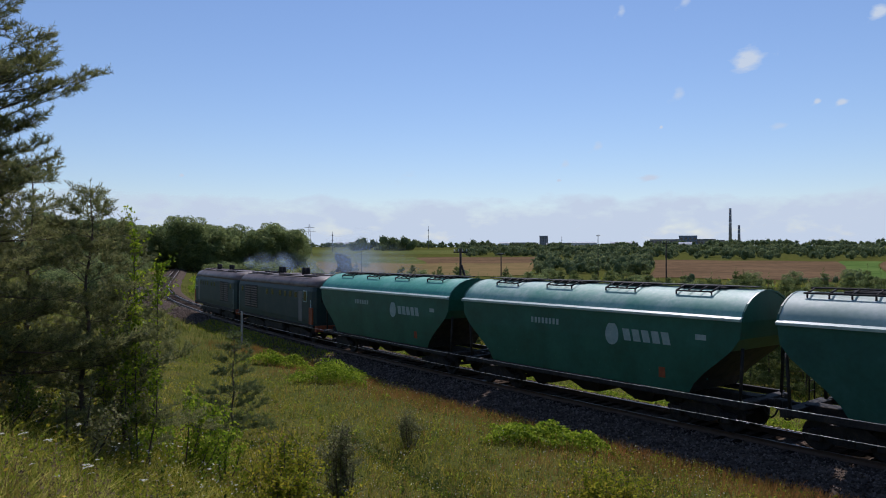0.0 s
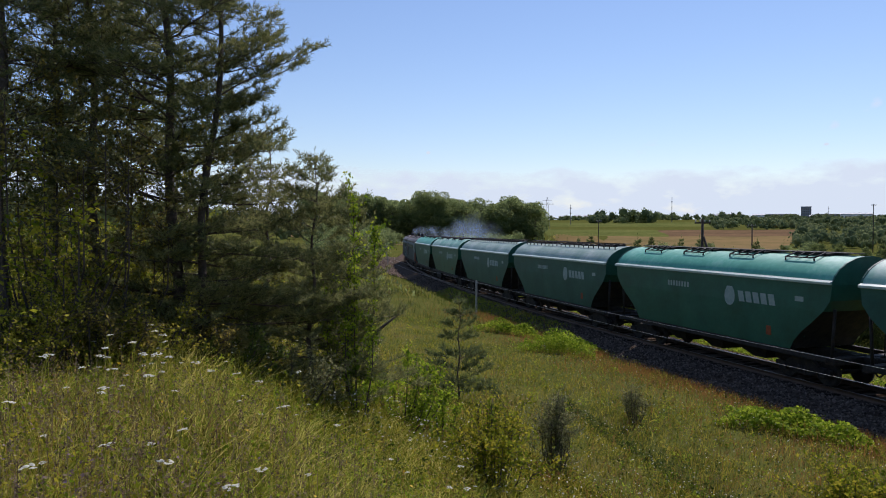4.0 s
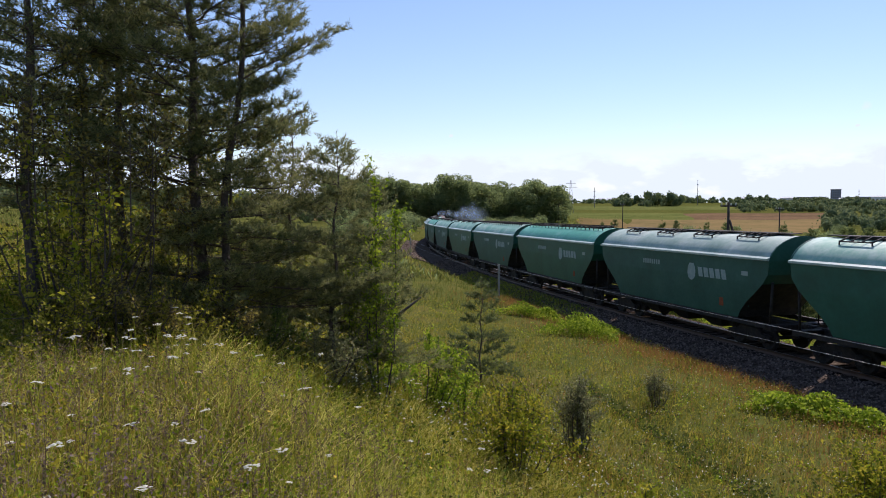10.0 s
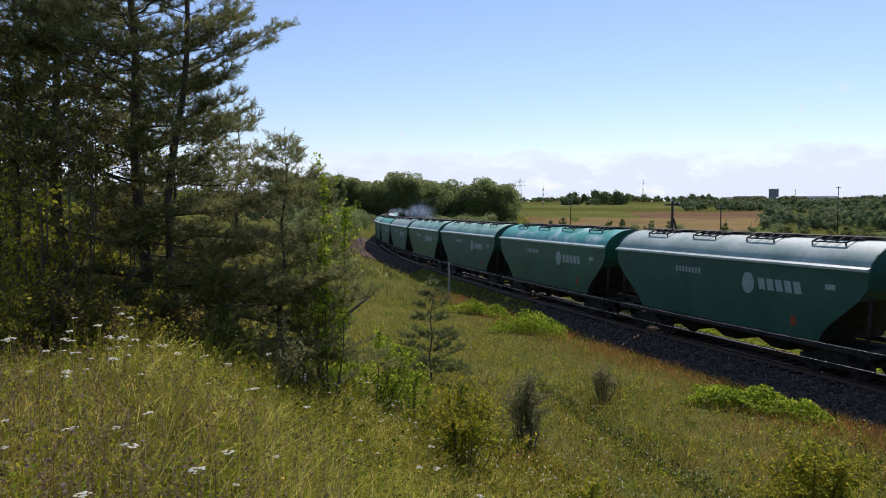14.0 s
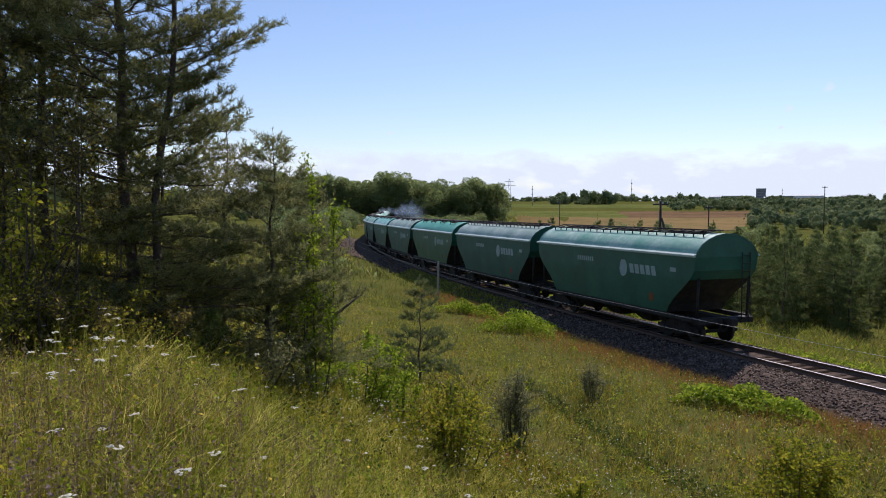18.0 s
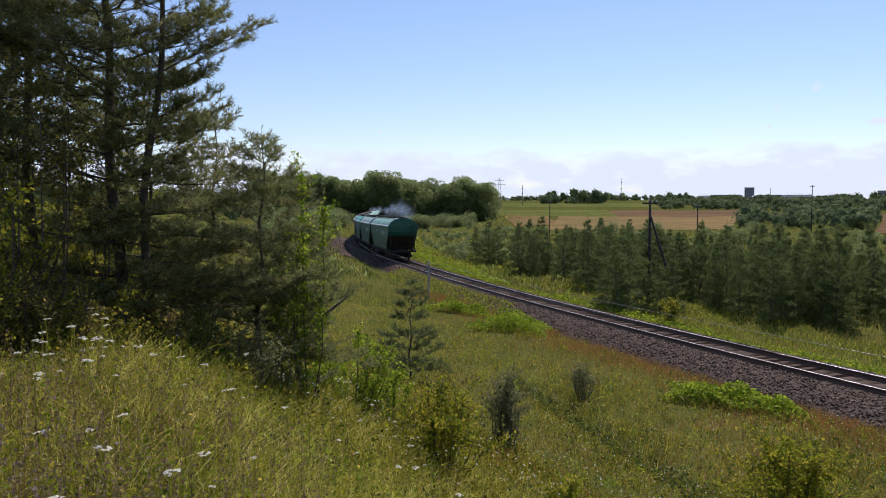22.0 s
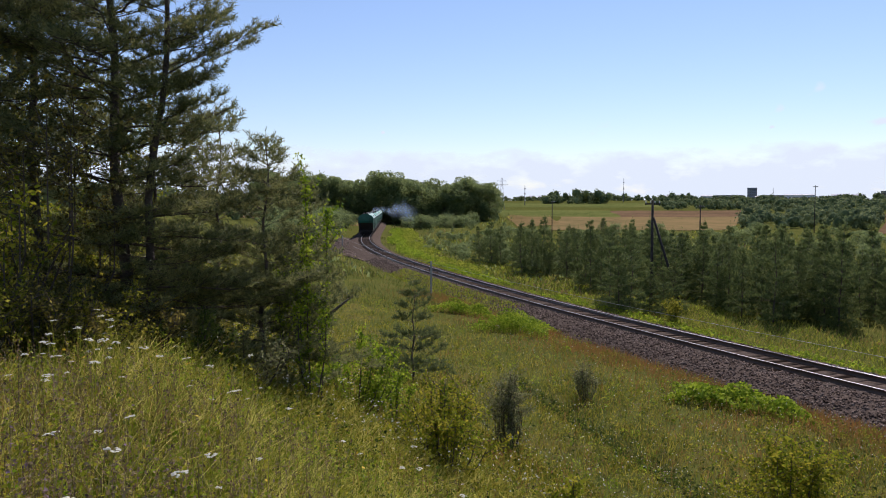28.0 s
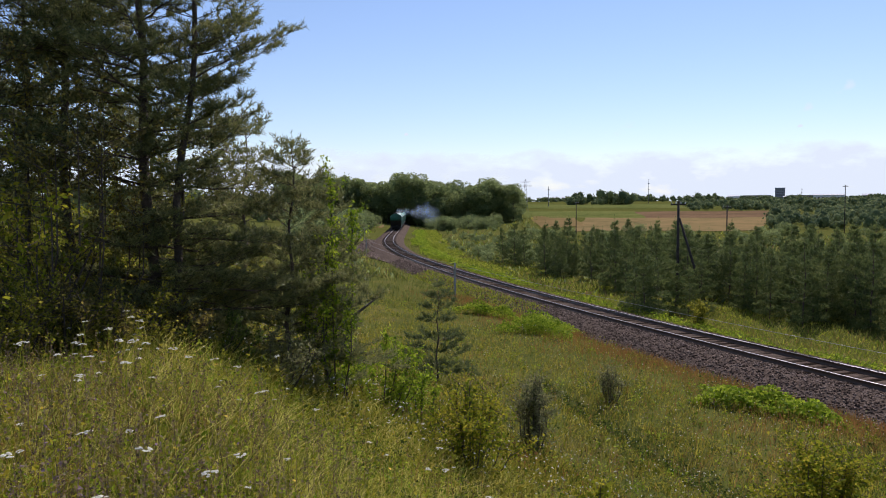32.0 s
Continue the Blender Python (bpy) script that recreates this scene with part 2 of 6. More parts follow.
    wall_white=material("far_white_facade", [(0.6, 0.6, 0.6), (0.72, 0.71, 0.7)], 0.9, 0.05),
    wall_blue=material("far_dark_tower", [(0.16, 0.20, 0.27), (0.23, 0.27, 0.34)], 0.8, 0.05),
    petal=material("white_umbel_flowers", [(0.6, 0.58, 0.44), (0.76, 0.74, 0.6)], 0.7, 8.0, translucent=0.3),
    purple=material("purple_meadow_flowers", [(0.2, 0.125, 0.14), (0.3, 0.2, 0.22)], 0.7, 8.0, translucent=0.3),
    yellow=material("yellow_meadow_flowers", [(0.6, 0.4, 0.02), (0.75, 0.5, 0.04)], 0.7, 8.0, translucent=0.3),
)


# ---- building helpers ----
def part(name, mesh, mat, parent=None, label="", m=None):
    """One mesh object under its thing; mesh is a bmesh or mesh data."""
    if isinstance(mesh, bmesh.types.BMesh):
        me = bpy.data.meshes.new(name)
        mesh.to_mesh(me)
        mesh.free()
        me.materials.append(mat)
        mesh = me
    ob = new(name, mesh)
    if parent is not None:
        ob.parent = parent
    if m is not None:
        ob.matrix_basis = m
    if label:
        tagged(ob, label)
    return ob


def mesh_np(name, verts, faces, mat, smooth=False):
    """Mesh data from computed numpy arrays; faces all of one size."""
    verts = np.asarray(verts, np.float32)
    faces = np.asarray(faces, np.int32)
    me = bpy.data.meshes.new(name)
    n, k = faces.shape
    me.vertices.add(len(verts))
    me.vertices.foreach_set("co", verts.ravel())
    me.loops.add(n * k)
    me.loops.foreach_set("vertex_index", faces.ravel())
    me.polygons.add(n)
    me.polygons.foreach_set("loop_start", np.arange(n, dtype=np.int32) * k)
    if smooth:
        me.polygons.foreach_set("use_smooth", np.ones(n, bool))
    me.update(calc_edges=True)
    me.validate()
    me.materials.append(mat)
    return me


def add_box(bm, x0, x1, y0, y1, z0, z1, bevel=0.0):
    v = [bm.verts.new((x, y, z)) for x in (x0, x1) for y in (y0, y1) for z in (z0, z1)]
    fs = [bm.faces.new([v[i] for i in q]) for q in ((0, 1, 3, 2), (4, 6, 7, 5), (0, 4, 5, 1), (2, 3, 7, 6), (0, 2, 6, 4), (1, 5, 7, 3))]
    if bevel:
        es = list({e for f in fs for e in f.edges})
        bmesh.ops.bevel(bm, geom=es, offset=bevel, segments=1, affect="EDGES")


def box(x0, x1, y0, y1, z0, z1, bevel=0.0):
    bm = bmesh.new()
    add_box(bm, x0, x1, y0, y1, z0, z1, bevel)
    return bm


def add_tube(bm, p, q, r0, r1=None, n=8, caps=True):
    """A tapered round bar from p to q."""
    p, q = Vector(p), Vector(q)
    r1 = r0 if r1 is None else r1
    m = (q - p).to_track_quat("Z", "Y").to_matrix()
    rings = []
    for c, r in ((p, r0), (q, r1)):
        rings.append([bm.verts.new(c + m @ Vector((math.cos(a) * r, math.sin(a) * r, 0))) for a in [i * math.tau / n for i in range(n)]])
    for i in range(n):
        bm.faces.new((rings[0][i], rings[0][(i + 1) % n], rings[1][(i + 1) % n], rings[1][i])).smooth = True
    if caps:
        bm.faces.new(rings[0][::-1])
        bm.faces.new(rings[1])


def tube(p, q, r0, r1=None, n=8):
    bm = bmesh.new()
    add_tube(bm, p, q, r0, r1, n)
    return bm


def add_sweep(bm, rings, close_ends=True, smooth=False, loop=True):
    """Skin a list of equal rings of points."""
    vs = [[bm.verts.new(p) for p in r] for r in rings]
    n = len(vs[0])
    for a, b in zip(vs, vs[1:]):
        for i in range(n if loop else n - 1):
            f = bm.faces.new((a[i], a[(i + 1) % n], b[(i + 1) % n], b[i]))
            f.smooth = smooth
    if close_ends and loop:
        bm.faces.new(vs[0][::-1])
        bm.faces.new(vs[-1])


def empty(name, m=None):
    ob = new(name)
    if m is not None:
        ob.matrix_basis = m
    return ob

# ---- the line of the railway: curve to the left of +y, then straight ----
S_STEP = 1.0
S_ALL = np.arange(-330.0, 521.0, S_STEP)
KNOT_S = [-330, -20, 0, 20, 40, 60, 80, 100, 120, 140, 160, 180, 520]
KNOT_K = [-3.0, -3.3, -3.2, -2.9, -2.7, -2.45, -2.2, -2.4, -2.3, -1.6, -0.5, 0.0, 0.0]
kap = np.interp(S_ALL, KNOT_S, KNOT_K) / 1000.0
head = np.concatenate([[0.0], np.cumsum((kap[1:] + kap[:-1]) / 2 * S_STEP)])
I0 = int(330 / S_STEP)
head += radians(24.8) - head[I0]
LX = np.concatenate([[0.0], np.cumsum(-(np.sin(head[1:]) + np.sin(head[:-1])) / 2 * S_STEP)])
LY = np.concatenate([[0.0], np.cumsum((np.cos(head[1:]) + np.cos(head[:-1])) / 2 * S_STEP)])
LX += 19.21 - LX[I0]
LY += 12.74 - LY[I0]


def line_at(s, off=0.0):
    """Plan point at arc length s, off metres to the left of travel, and the heading."""
    h = np.interp(s, S_ALL, head)
    return np.interp(s, S_ALL, LX) - off * np.cos(h), np.interp(s, S_ALL, LY) - off * np.sin(h), h


def line_z(s):
    """Height of the rails: level, then climbing gently on the far straight."""
    return 2.4 * (np.maximum(0.0, np.asarray(s, float) - 150) / 240) ** 1.4


def line_coords(x, y):
    """Arc length and signed distance (left positive) of plan points."""
    x, y = np.atleast_1d(np.asarray(x, float)), np.atleast_1d(np.asarray(y, float))
    px, py, ph = LX[::4], LY[::4], head[::4]
    s, u = np.empty(len(x)), np.empty(len(x))
    for a in range(0, len(x), 4000):
        sl = slice(a, a + 4000)
        d2 = (x[sl, None] - px) ** 2 + (y[sl, None] - py) ** 2
        i = d2.argmin(1)
        dx, dy = x[sl] - px[i], y[sl] - py[i]
        s[sl] = S_ALL[::4][i] - dx * np.sin(ph[i]) + dy * np.cos(ph[i])
        u[sl] = -dx * np.cos(ph[i]) - dy * np.sin(ph[i])
    return s, u


def smoothstep(a, b, x):
    t = np.clip((x - a) / (b - a), 0, 1)
    return t * t * (3 - 2 * t)


def height(x, y):
    """Ground height: hillside to the left, low ground to the right, land rising to the horizon."""
    x, y = np.atleast_1d(np.asarray(x, float)), np.atleast_1d(np.asarray(y, float))
    s, u = line_coords(x, y)
    d = np.hypot(x, y)
    near_hill = np.interp(u, [0, 3.0, 3.9, 7, 10.7, 14.8, 18.5, 21.9, 22.8, 30, 60, 160], [-.75, -.75, -.5, .1, .25, .45, 1.85, 3.7, 4.0, 4.7, 7, 11])
    far_hill = np.interp(u, [0, 3.2, 4.5, 12, 18, 30, 60, 160], [-.75, -.75, -.45, .2, 1.0, 2.2, 4.5, 8])
    w = smoothstep(45, 120, s)
    left = near_hill * (1 - w) + far_hill * w
    right = np.interp(-u, [0, 3.2, 4.5, 9, 30], [-.75, -.75, -1.0, -1.5, -1.9])
    z = np.where(u > 0, left, right) + line_z(s) * smoothstep(60, 20, np.abs(u))
    rise = np.interp(d, [0, 85, 1150, 1600, 4800], [-1.9, -1.9, 20.0, 21.0, 18.0])
    far = smoothstep(70, 160, d) * smoothstep(8, 60, np.abs(u))
    z = z * (1 - far) + np.maximum(rise, np.where(u > 0, left, -3)) * far
    bumps = np.sin(x * 0.9 + 1.3 * np.sin(y * 0.55)) * np.cos(y * 0.8 + 0.7 * np.sin(x * 0.6)) * 0.07
    # old wheel rut across the meadow
    along, across = ((x - 2.7) * 2.6 - (y - 21.6) * 9.6) / 9.95, ((x - 2.7) * 9.6 + (y - 21.6) * 2.6) / 9.95
    z = z - .2 * np.exp(-(across / .32) ** 2) * smoothstep(-3, 1, along) * smoothstep(15, 11, along)
    return z + bumps * smoothstep(5, 8, np.abs(u)) * (1 - smoothstep(60, 120, d))


def gz(x, y):
    return float(height(x, y)[0])


def build_ground():
    az = np.concatenate([np.arange(-62, 50, 0.8), np.arange(50, 298, 4.0)])
    rad = np.concatenate([[0.002], np.geomspace(0.4, 4700, 190)])
    A, R = np.meshgrid(np.radians(az), rad)
    x, y = (-np.sin(A) * R).ravel(), (np.cos(A) * R).ravel()
    z = height(x, y)
    n, k = len(rad), len(az)
    i, j = np.meshgrid(np.arange(n - 1), np.arange(k), indexing="ij")
    j2 = (j + 1) % k
    q = np.stack([i * k + j, (i + 1) * k + j, (i + 1) * k + j2, i * k + j2], -1).reshape(-1, 4)[:, ::-1]
    ob = new("ground", mesh_np("ground", np.stack([x, y, z], 1), q, M["ground"], True))
    return tagged(ob, "grassy hillside and valley floor with dry summer soil", "ground", kind="structure")


build_ground()


def ribbon(name, s0, s1, step, profile, mat):
    """A long prism along the railway; profile: (left offset, z) points, upper side."""
    ss = np.arange(s0, s1 + 0.01, step)
    X = []
    for o, zz in profile:
        px, py, _ = line_at(ss, o)
        X.append(np.stack([px, py, zz + line_z(ss)], 1))
    v = np.stack(X, 1).reshape(-1, 3)
    k = len(profile)
    i, j = np.meshgrid(np.arange(len(ss) - 1), np.arange(k - 1), indexing="ij")
    q = np.stack([i * k + j, i * k + j + 1, (i + 1) * k + j + 1, (i + 1) * k + j], -1).reshape(-1, 4)[:, ::-1]
    return mesh_np(name, v, q, mat)


def build_track():
    bed = new("ballast_bed", ribbon("ballast_bed", -300, 510, 1.5, [(3.7, -1.0), (3.2, -.66), (1.75, -.19), (-1.75, -.19), (-3.0, -.75), (-3.6, -1.1)], M["ballast"]))
    tagged(bed, "grey-brown crushed stone ballast bed of the railway", "ballast", kind="structure")
    track = empty("railway_track")
    tagged(track, "single railway track with two steel rails on weathered sleepers", "railway track", kind="structure")
    for off in (0.795, -0.795):
        prof = [(off + .065, -.18), (off + .065, -.165), (off + .012, -.15), (off + .012, -.04), (off + .036, -.03), (off + .036, -.004), (off - .036, -.004), (off - .036, -.03), (off - .012, -.04), (off - .012, -.15), (off - .065, -.165), (off - .065, -.18)]
        rail = part("rail", ribbon("rail", -300, 510, 2.0, prof, M["rail"]), None, track)
        part("rail_head", ribbon("rail_head", -300, 510, 2.0, [(off + .034, -.003), (off + .03, 0), (off - .03, 0), (off - .034, -.003)], M["railtop"]), None, rail, "bright polished running surface")
    bm = box(-.125, .125, -1.36, 1.36, -.17, 0, .015)
    me = bpy.data.meshes.new("sleeper")
    bm.to_mesh(me)
    bm.free()
    me.materials.append(M["sleeper"])
    rng = random.Random(4)
    V, Fc = [], []
    base = np.array([v.co for v in me.vertices])
    for i in range(900):
        s = -30 + i * 0.56
        x, y, h = line_at(s)
        m = pose(x, y, float(line_z(s)) - .172 + rng.uniform(-.012, .008), 0, 0, math.degrees(h) + 90 + rng.uniform(-1.5, 1.5))
        if i < 290:
            part("sleeper", me, None, track, m=m)
        elif s < 300:
            a = np.array(m)
            b0 = np.array([[-.125, -1.36, -.17], [.125, -1.36, -.17], [.125, 1.36, -.17], [-.125, 1.36, -.17], [-.125, -1.36, 0], [.125, -1.36, 0], [.125, 1.36, 0], [-.125, 1.36, 0]])
            o = len(V) * 8
            V.append(b0 @ a[:3, :3].T + a[:3, 3])
            Fc += [[o + 4, o + 5, o + 6, o + 7], [o, o + 1, o + 5, o + 4], [o + 2, o + 3, o + 7, o + 6], [o + 1, o + 2, o + 6, o + 5], [o + 3, o, o + 4, o + 7]]
    rest = part("far_sleepers", mesh_np("far_sleepers", np.concatenate(V), Fc, M["sleeper"]), None, track)
    tagged(rest, kind="stuff")


build_track()


def build_fields():
    """Strips of farmland on the rising ground, bounded by compass bearings and distances."""
    spec = [("stubble_field", "field", -9.3, -22.8, 196, 305, "broad tan stubble field beyond the young pines"),
            ("stubble_field", "straw", -5.9, -9.3, 225, 330, "ripe ochre stubble strip beside the grass"),
            ("grass_field", "greenfield", -4.6, -13.8, 306, 430, "pale grassy strip between two fields"),
            ("ploughed_field", "plough", -13.8, -23.2, 306, 420, "bare brown ploughed field on the rising slope"),
            ("green_crop_field", "greenfield", -3, -17, 520, 760, "pale green crop field below the far town"),
            ("ploughed_field", "plough", -31.5, -44.3, 185, 350, "reddish brown ploughed field with straight edges"),
            ("green_crop_field", "bright_crop", -44.4, -47, 200, 350, "fresh green plot beside ploughed land"),
            ("ploughed_field", "plough", -47.1, -52, 200, 350, "reddish brown ploughed plot past a green strip"),
            ("stubble_field", "field", 6.5, 16, 230, 330, "ochre stubble field left of the woods")]
    for name, mat, a0, a1, r0, r1, label in spec:
        az = np.radians(np.linspace(a0, a1, 40))
        rr = np.linspace(0, 1, 16)
        A, R = np.meshgrid(az, rr)
        A = A + .007 * np.sin(R * 4 + r0)
        edge = 1 + 0.025 * np.sin(A * 11 + 1) + 0.01 * np.sin(A * 61)
        R = (r0 + (r1 - r0) * R) * edge
        x, y = (-np.sin(A) * R).ravel(), (np.cos(A) * R).ravel()
        z = height(x, y) + 0.12
        i, j = np.meshgrid(np.arange(15), np.arange(39), indexing="ij")
        q = np.stack([i * 40 + j, i * 40 + j + 1, (i + 1) * 40 + j + 1, (i + 1) * 40 + j], -1).reshape(-1, 4)
        ob = new(name, mesh_np(name, np.stack([x, y, z], 1), q, M[mat]))
        tagged(ob, label, "field", kind="structure")


build_fields()


def gravel_apron():
    """Old spoil of ballast spread beside the bend."""
    ss, oo = np.linspace(78, 150, 50), np.linspace(2.8, 9.5, 10)
    S2, O2 = np.meshgrid(ss, oo, indexing="ij")
    O2 = 2.8 + (O2 - 2.8) * np.clip(np.sin((S2 - 78) / 72 * math.pi) * 1.2, .02, 1)
    x, y, _ = line_at(S2.ravel(), O2.ravel())
    z = np.maximum(height(x, y) + .05, -.68)
    i, j = np.meshgrid(np.arange(49), np.arange(9), indexing="ij")
    q = np.stack([i * 10 + j, i * 10 + j + 1, (i + 1) * 10 + j + 1, (i + 1) * 10 + j], -1).reshape(-1, 4)
    tagged(new("gravel_apron", mesh_np("gravel_apron", np.stack([x, y, z], 1), q, M["ballast"])), "wide apron of old gravel beside the bend", "gravel", kind="structure")


gravel_apron()

# ---- the train: x forward, y to the left, z up from the rail ----
BODY_L, PITCH = 13.69, 14.72
HALF = [(1.50, 1.22), (1.53, 1.55), (1.56, 1.95), (1.58, 2.35), (1.6, 2.75), (1.6, 3.15), (1.6, 3.70)]                      # side, from the sill up
ROOF = [(1.58, 3.78), (1.47, 4.02), (1.25, 4.26), (0.95, 4.45), (0.58, 4.6), (0.2, 4.67)]


def roof_z(y):
    ys, zs = [p[0] for p in ROOF][::-1] + [1.7], [p[1] for p in ROOF][::-1] + [3.7]
    return float(np.interp(abs(y), ys, zs))


def wheel_bm(r=0.475, w=0.13):
    bm = bmesh.new()
    prof = [(0.0, -.06), (.09, -.07), (.11, -.03), (.3, -.015), (.4, -.05), (r - .02, -.06), (r, -.045), (r + .005, .04), (r + .03, .05), (r + .03, .075), (r - .06, .08), (.38, .05), (.12, .03), (0.0, .04)]
    n = 20
    rings = [[Vector((math.cos(a) * max(pr, .001), py, math.sin(a) * max(pr, .001))) for a in [i * math.tau / n for i in range(n)]] for pr, py in prof]
    add_sweep(bm, rings, False, True)
    return bm


def data_of(name, bm, mat):
    me = bpy.data.meshes.new(name)
    bm.to_mesh(me)
    bm.free()
    me.materials.append(mat)
    return me


WHEEL = data_of("wheel", wheel_bm(), M["black"])


def side_frame_bm(axles):
    """Cast bogie side frame with axle boxes and spring nests."""
    bm = bmesh.new()
    x0, x1 = axles[0] - .35, axles[-1] + .35
    top = [(x0, .62), (x0 + .5, .68), ((x0 + x1) / 2 - .5, .86), ((x0 + x1) / 2 + .5, .86), (x1 - .5, .68), (x1, .62)]
    bot = [(x1, .46), (x1 - .5, .5), ((x0 + x1) / 2 + .4, .3), ((x0 + x1) / 2 - .4, .3), (x0 + .5, .5), (x0, .46)]
    add_sweep(bm, [[(x, y, z) for x, z in top + bot] for y in (-.07, .07)])
    for a in axles:
        add_box(bm, a - .17, a + .17, -.12, .12, .32, .66, .03)
    for i in range(len(axles) - 1):
        c = (axles[i] + axles[i + 1]) / 2
        for k in (-.16, 0, .16):
            add_tube(bm, (c + k, .02, .34), (c + k, .02, .62), .065, n=8)
    return bm


def add_bogie(parent, x, axles, frame_data, y=1.02):
    b = part("bogie", box(-.25, .25, -1.0, 1.0, .55, .85, .04), M["black"], parent, "black cast steel bogie", pose(x, 0, 0))
    for sgn in (1, -1):
        part("side_frame", frame_data, None, b, m=pose(0, sgn * y, 0))
    for a in axles:
        part("axle", tube((a, -.8, .475), (a, .8, .475), .08), M["black"], b)
        for sgn in (1, -1):
            part("wheel", WHEEL, None, b, m=pose(a, sgn * .79, .475, 0, 0, 0 if sgn < 0 else 180))
    return b


def end_setback(z):
    """Half length of the body at height z: the ends curve inward below."""
    L = BODY_L / 2
    return float(np.interp(z, [1.22, 1.55, 1.95, 2.35, 2.75, 3.15, 3.7], [L - 1.95, L - 1.75, L - 1.35, L - .85, L - .38, L - .08, L]))


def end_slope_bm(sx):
    """Black curved chute below the upright end."""
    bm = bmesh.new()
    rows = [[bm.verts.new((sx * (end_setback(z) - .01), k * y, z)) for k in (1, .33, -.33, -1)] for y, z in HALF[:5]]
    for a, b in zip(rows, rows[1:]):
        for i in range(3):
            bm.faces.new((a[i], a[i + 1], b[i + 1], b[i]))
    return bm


def body_bm():
    """Hopper body: straight sides, ends upright above and sloping inward below."""
    bm = bmesh.new()
    half = HALF
    # end planes lean in below the shoulder
    xs_top = BODY_L / 2
    def end_x(z):
        return float(end_setback(z))
    cols = [-1, -.8, -.6, -.4, -.2, 0, .2, .4, .6, .8, 1]
    rings = []
    for c in cols:
        r = []
        for y, z in half:
            r.append((c * end_x(z), y, z))
        for y, z in half[::-1]:
            r.append((c * end_x(z), -y, z))
        rings.append(r)
    vs = [[bm.verts.new(p) for p in r] for r in rings]
    n = len(vs[0])
    for a, b in zip(vs, vs[1:]):
        for i in range(n):
            bm.faces.new((a[i], b[i], b[(i + 1) % n], a[(i + 1) % n]))
    # upright upper part of the ends, closed up to the roof arch
    for r, sx in ((vs[0], -1), (vs[-1], 1)):
        for i in range(4, len(half) - 1):
            bm.faces.new((r[i], r[i + 1], r[n - 2 - i], r[n - 1 - i]))
        arch = [bm.verts.new((sx * (xs_top + .004), y, z)) for y, z in [(1.58, 3.7)] + ROOF + [(-y, z) for y, z in ROOF[::-1]] + [(-1.58, 3.7)]]
        bm.faces.new(arch)
    # thin upright panel seams
    for k in range(-5, 6):
        x = k * 1.12
        for sgn in (1, -1):
            add_box(bm, x - .012, x + .012, sgn * 1.545 - .02, sgn * 1.545 + .075 * sgn * .2, 1.75, 1.8)
    bmesh.ops.recalc_face_normals(bm, faces=bm.faces)
    return bm


def roof_bm():
    bm = bmesh.new()
    pts = ROOF + [(-y, z) for y, z in ROOF[::-1]]
    L = BODY_L / 2
    rings = [[(x, y, z) for y, z in pts] for x in (-L, -L * .5, 0, L * .5, L)]
    vs = [[bm.verts.new(p) for p in r] for r in rings]
    for a, b in zip(vs, vs[1:]):
        for i in range(len(pts) - 1):
            bm.faces.new((a[i], b[i], b[i + 1], a[i + 1])).smooth = True
    bmesh.ops.recalc_face_normals(bm, faces=bm.faces)
    return bm


def end_cap_bm(x):
    """Rolled rim over the end of the roof arch."""
    bm = bmesh.new()
    pts = [(1.6, 3.7)] + ROOF + [(-y, z) for y, z in ROOF[::-1]] + [(-1.6, 3.7)]
    add_sweep(bm, [[(x - .03, y * 1.012, z + .012), (x + .03, y * 1.012, z + .012), (x + .03, y * .97, z - .05), (x - .03, y * .97, z - .05)] for y, z in pts], True)
    return bm


def oval_bm(cx, cz, rx, rz, y, leaf=True):
    """Grain-like emblem: an egg with a notch at the top."""
    bm = bmesh.new()
    pts = []
    for i in range(24):
        a = i * math.tau / 24
        r = 1.0 if abs(a - math.pi / 2) > .3 else .86
        pts.append((cx + math.cos(a) * rx * r * (1 - .12 * math.sin(a)), y, cz + math.sin(a) * rz * r))
    f = bm.faces.new([bm.verts.new(p) for p in pts])
    r = bmesh.ops.extrude_face_region(bm, geom=[f])
    bmesh.ops.translate(bm, verts=[v for v in r["geom"] if isinstance(v, bmesh.types.BMVert)], vec=(0, .006, 0))
    bmesh.ops.recalc_face_normals(bm, faces=bm.faces)
    return bm


def slanted_bar(x0, x1, z0, z1, y, lean=.08):
    bm = bmesh.new()
    add_sweep(bm, [[(x0 - lean * 0, yy, z0), (x1, yy, z0), (x1 - lean, yy, z1), (x0 - lean, yy, z1)] for yy in (y, y + .006)])
    bmesh.ops.recalc_face_normals(bm, faces=bm.faces)
    return bm


def frame_rect(bm, x0, x1, y0, y1, lift, r=.025):
    """An open rectangular hatch guard that follows the slope of the roof."""
    c = [(x0, y0), (x1, y0), (x1, y1), (x0, y1)]
    p = [(x, y, roof_z(y) + lift) for x, y in c]
    for a, b in zip(p, p[1:] + p[:1]):
        add_tube(bm, a, b, r, n=6)
    for x, y, z in p:
        add_tube(bm, (x, y, z - lift), (x, y, z), r, n=6)


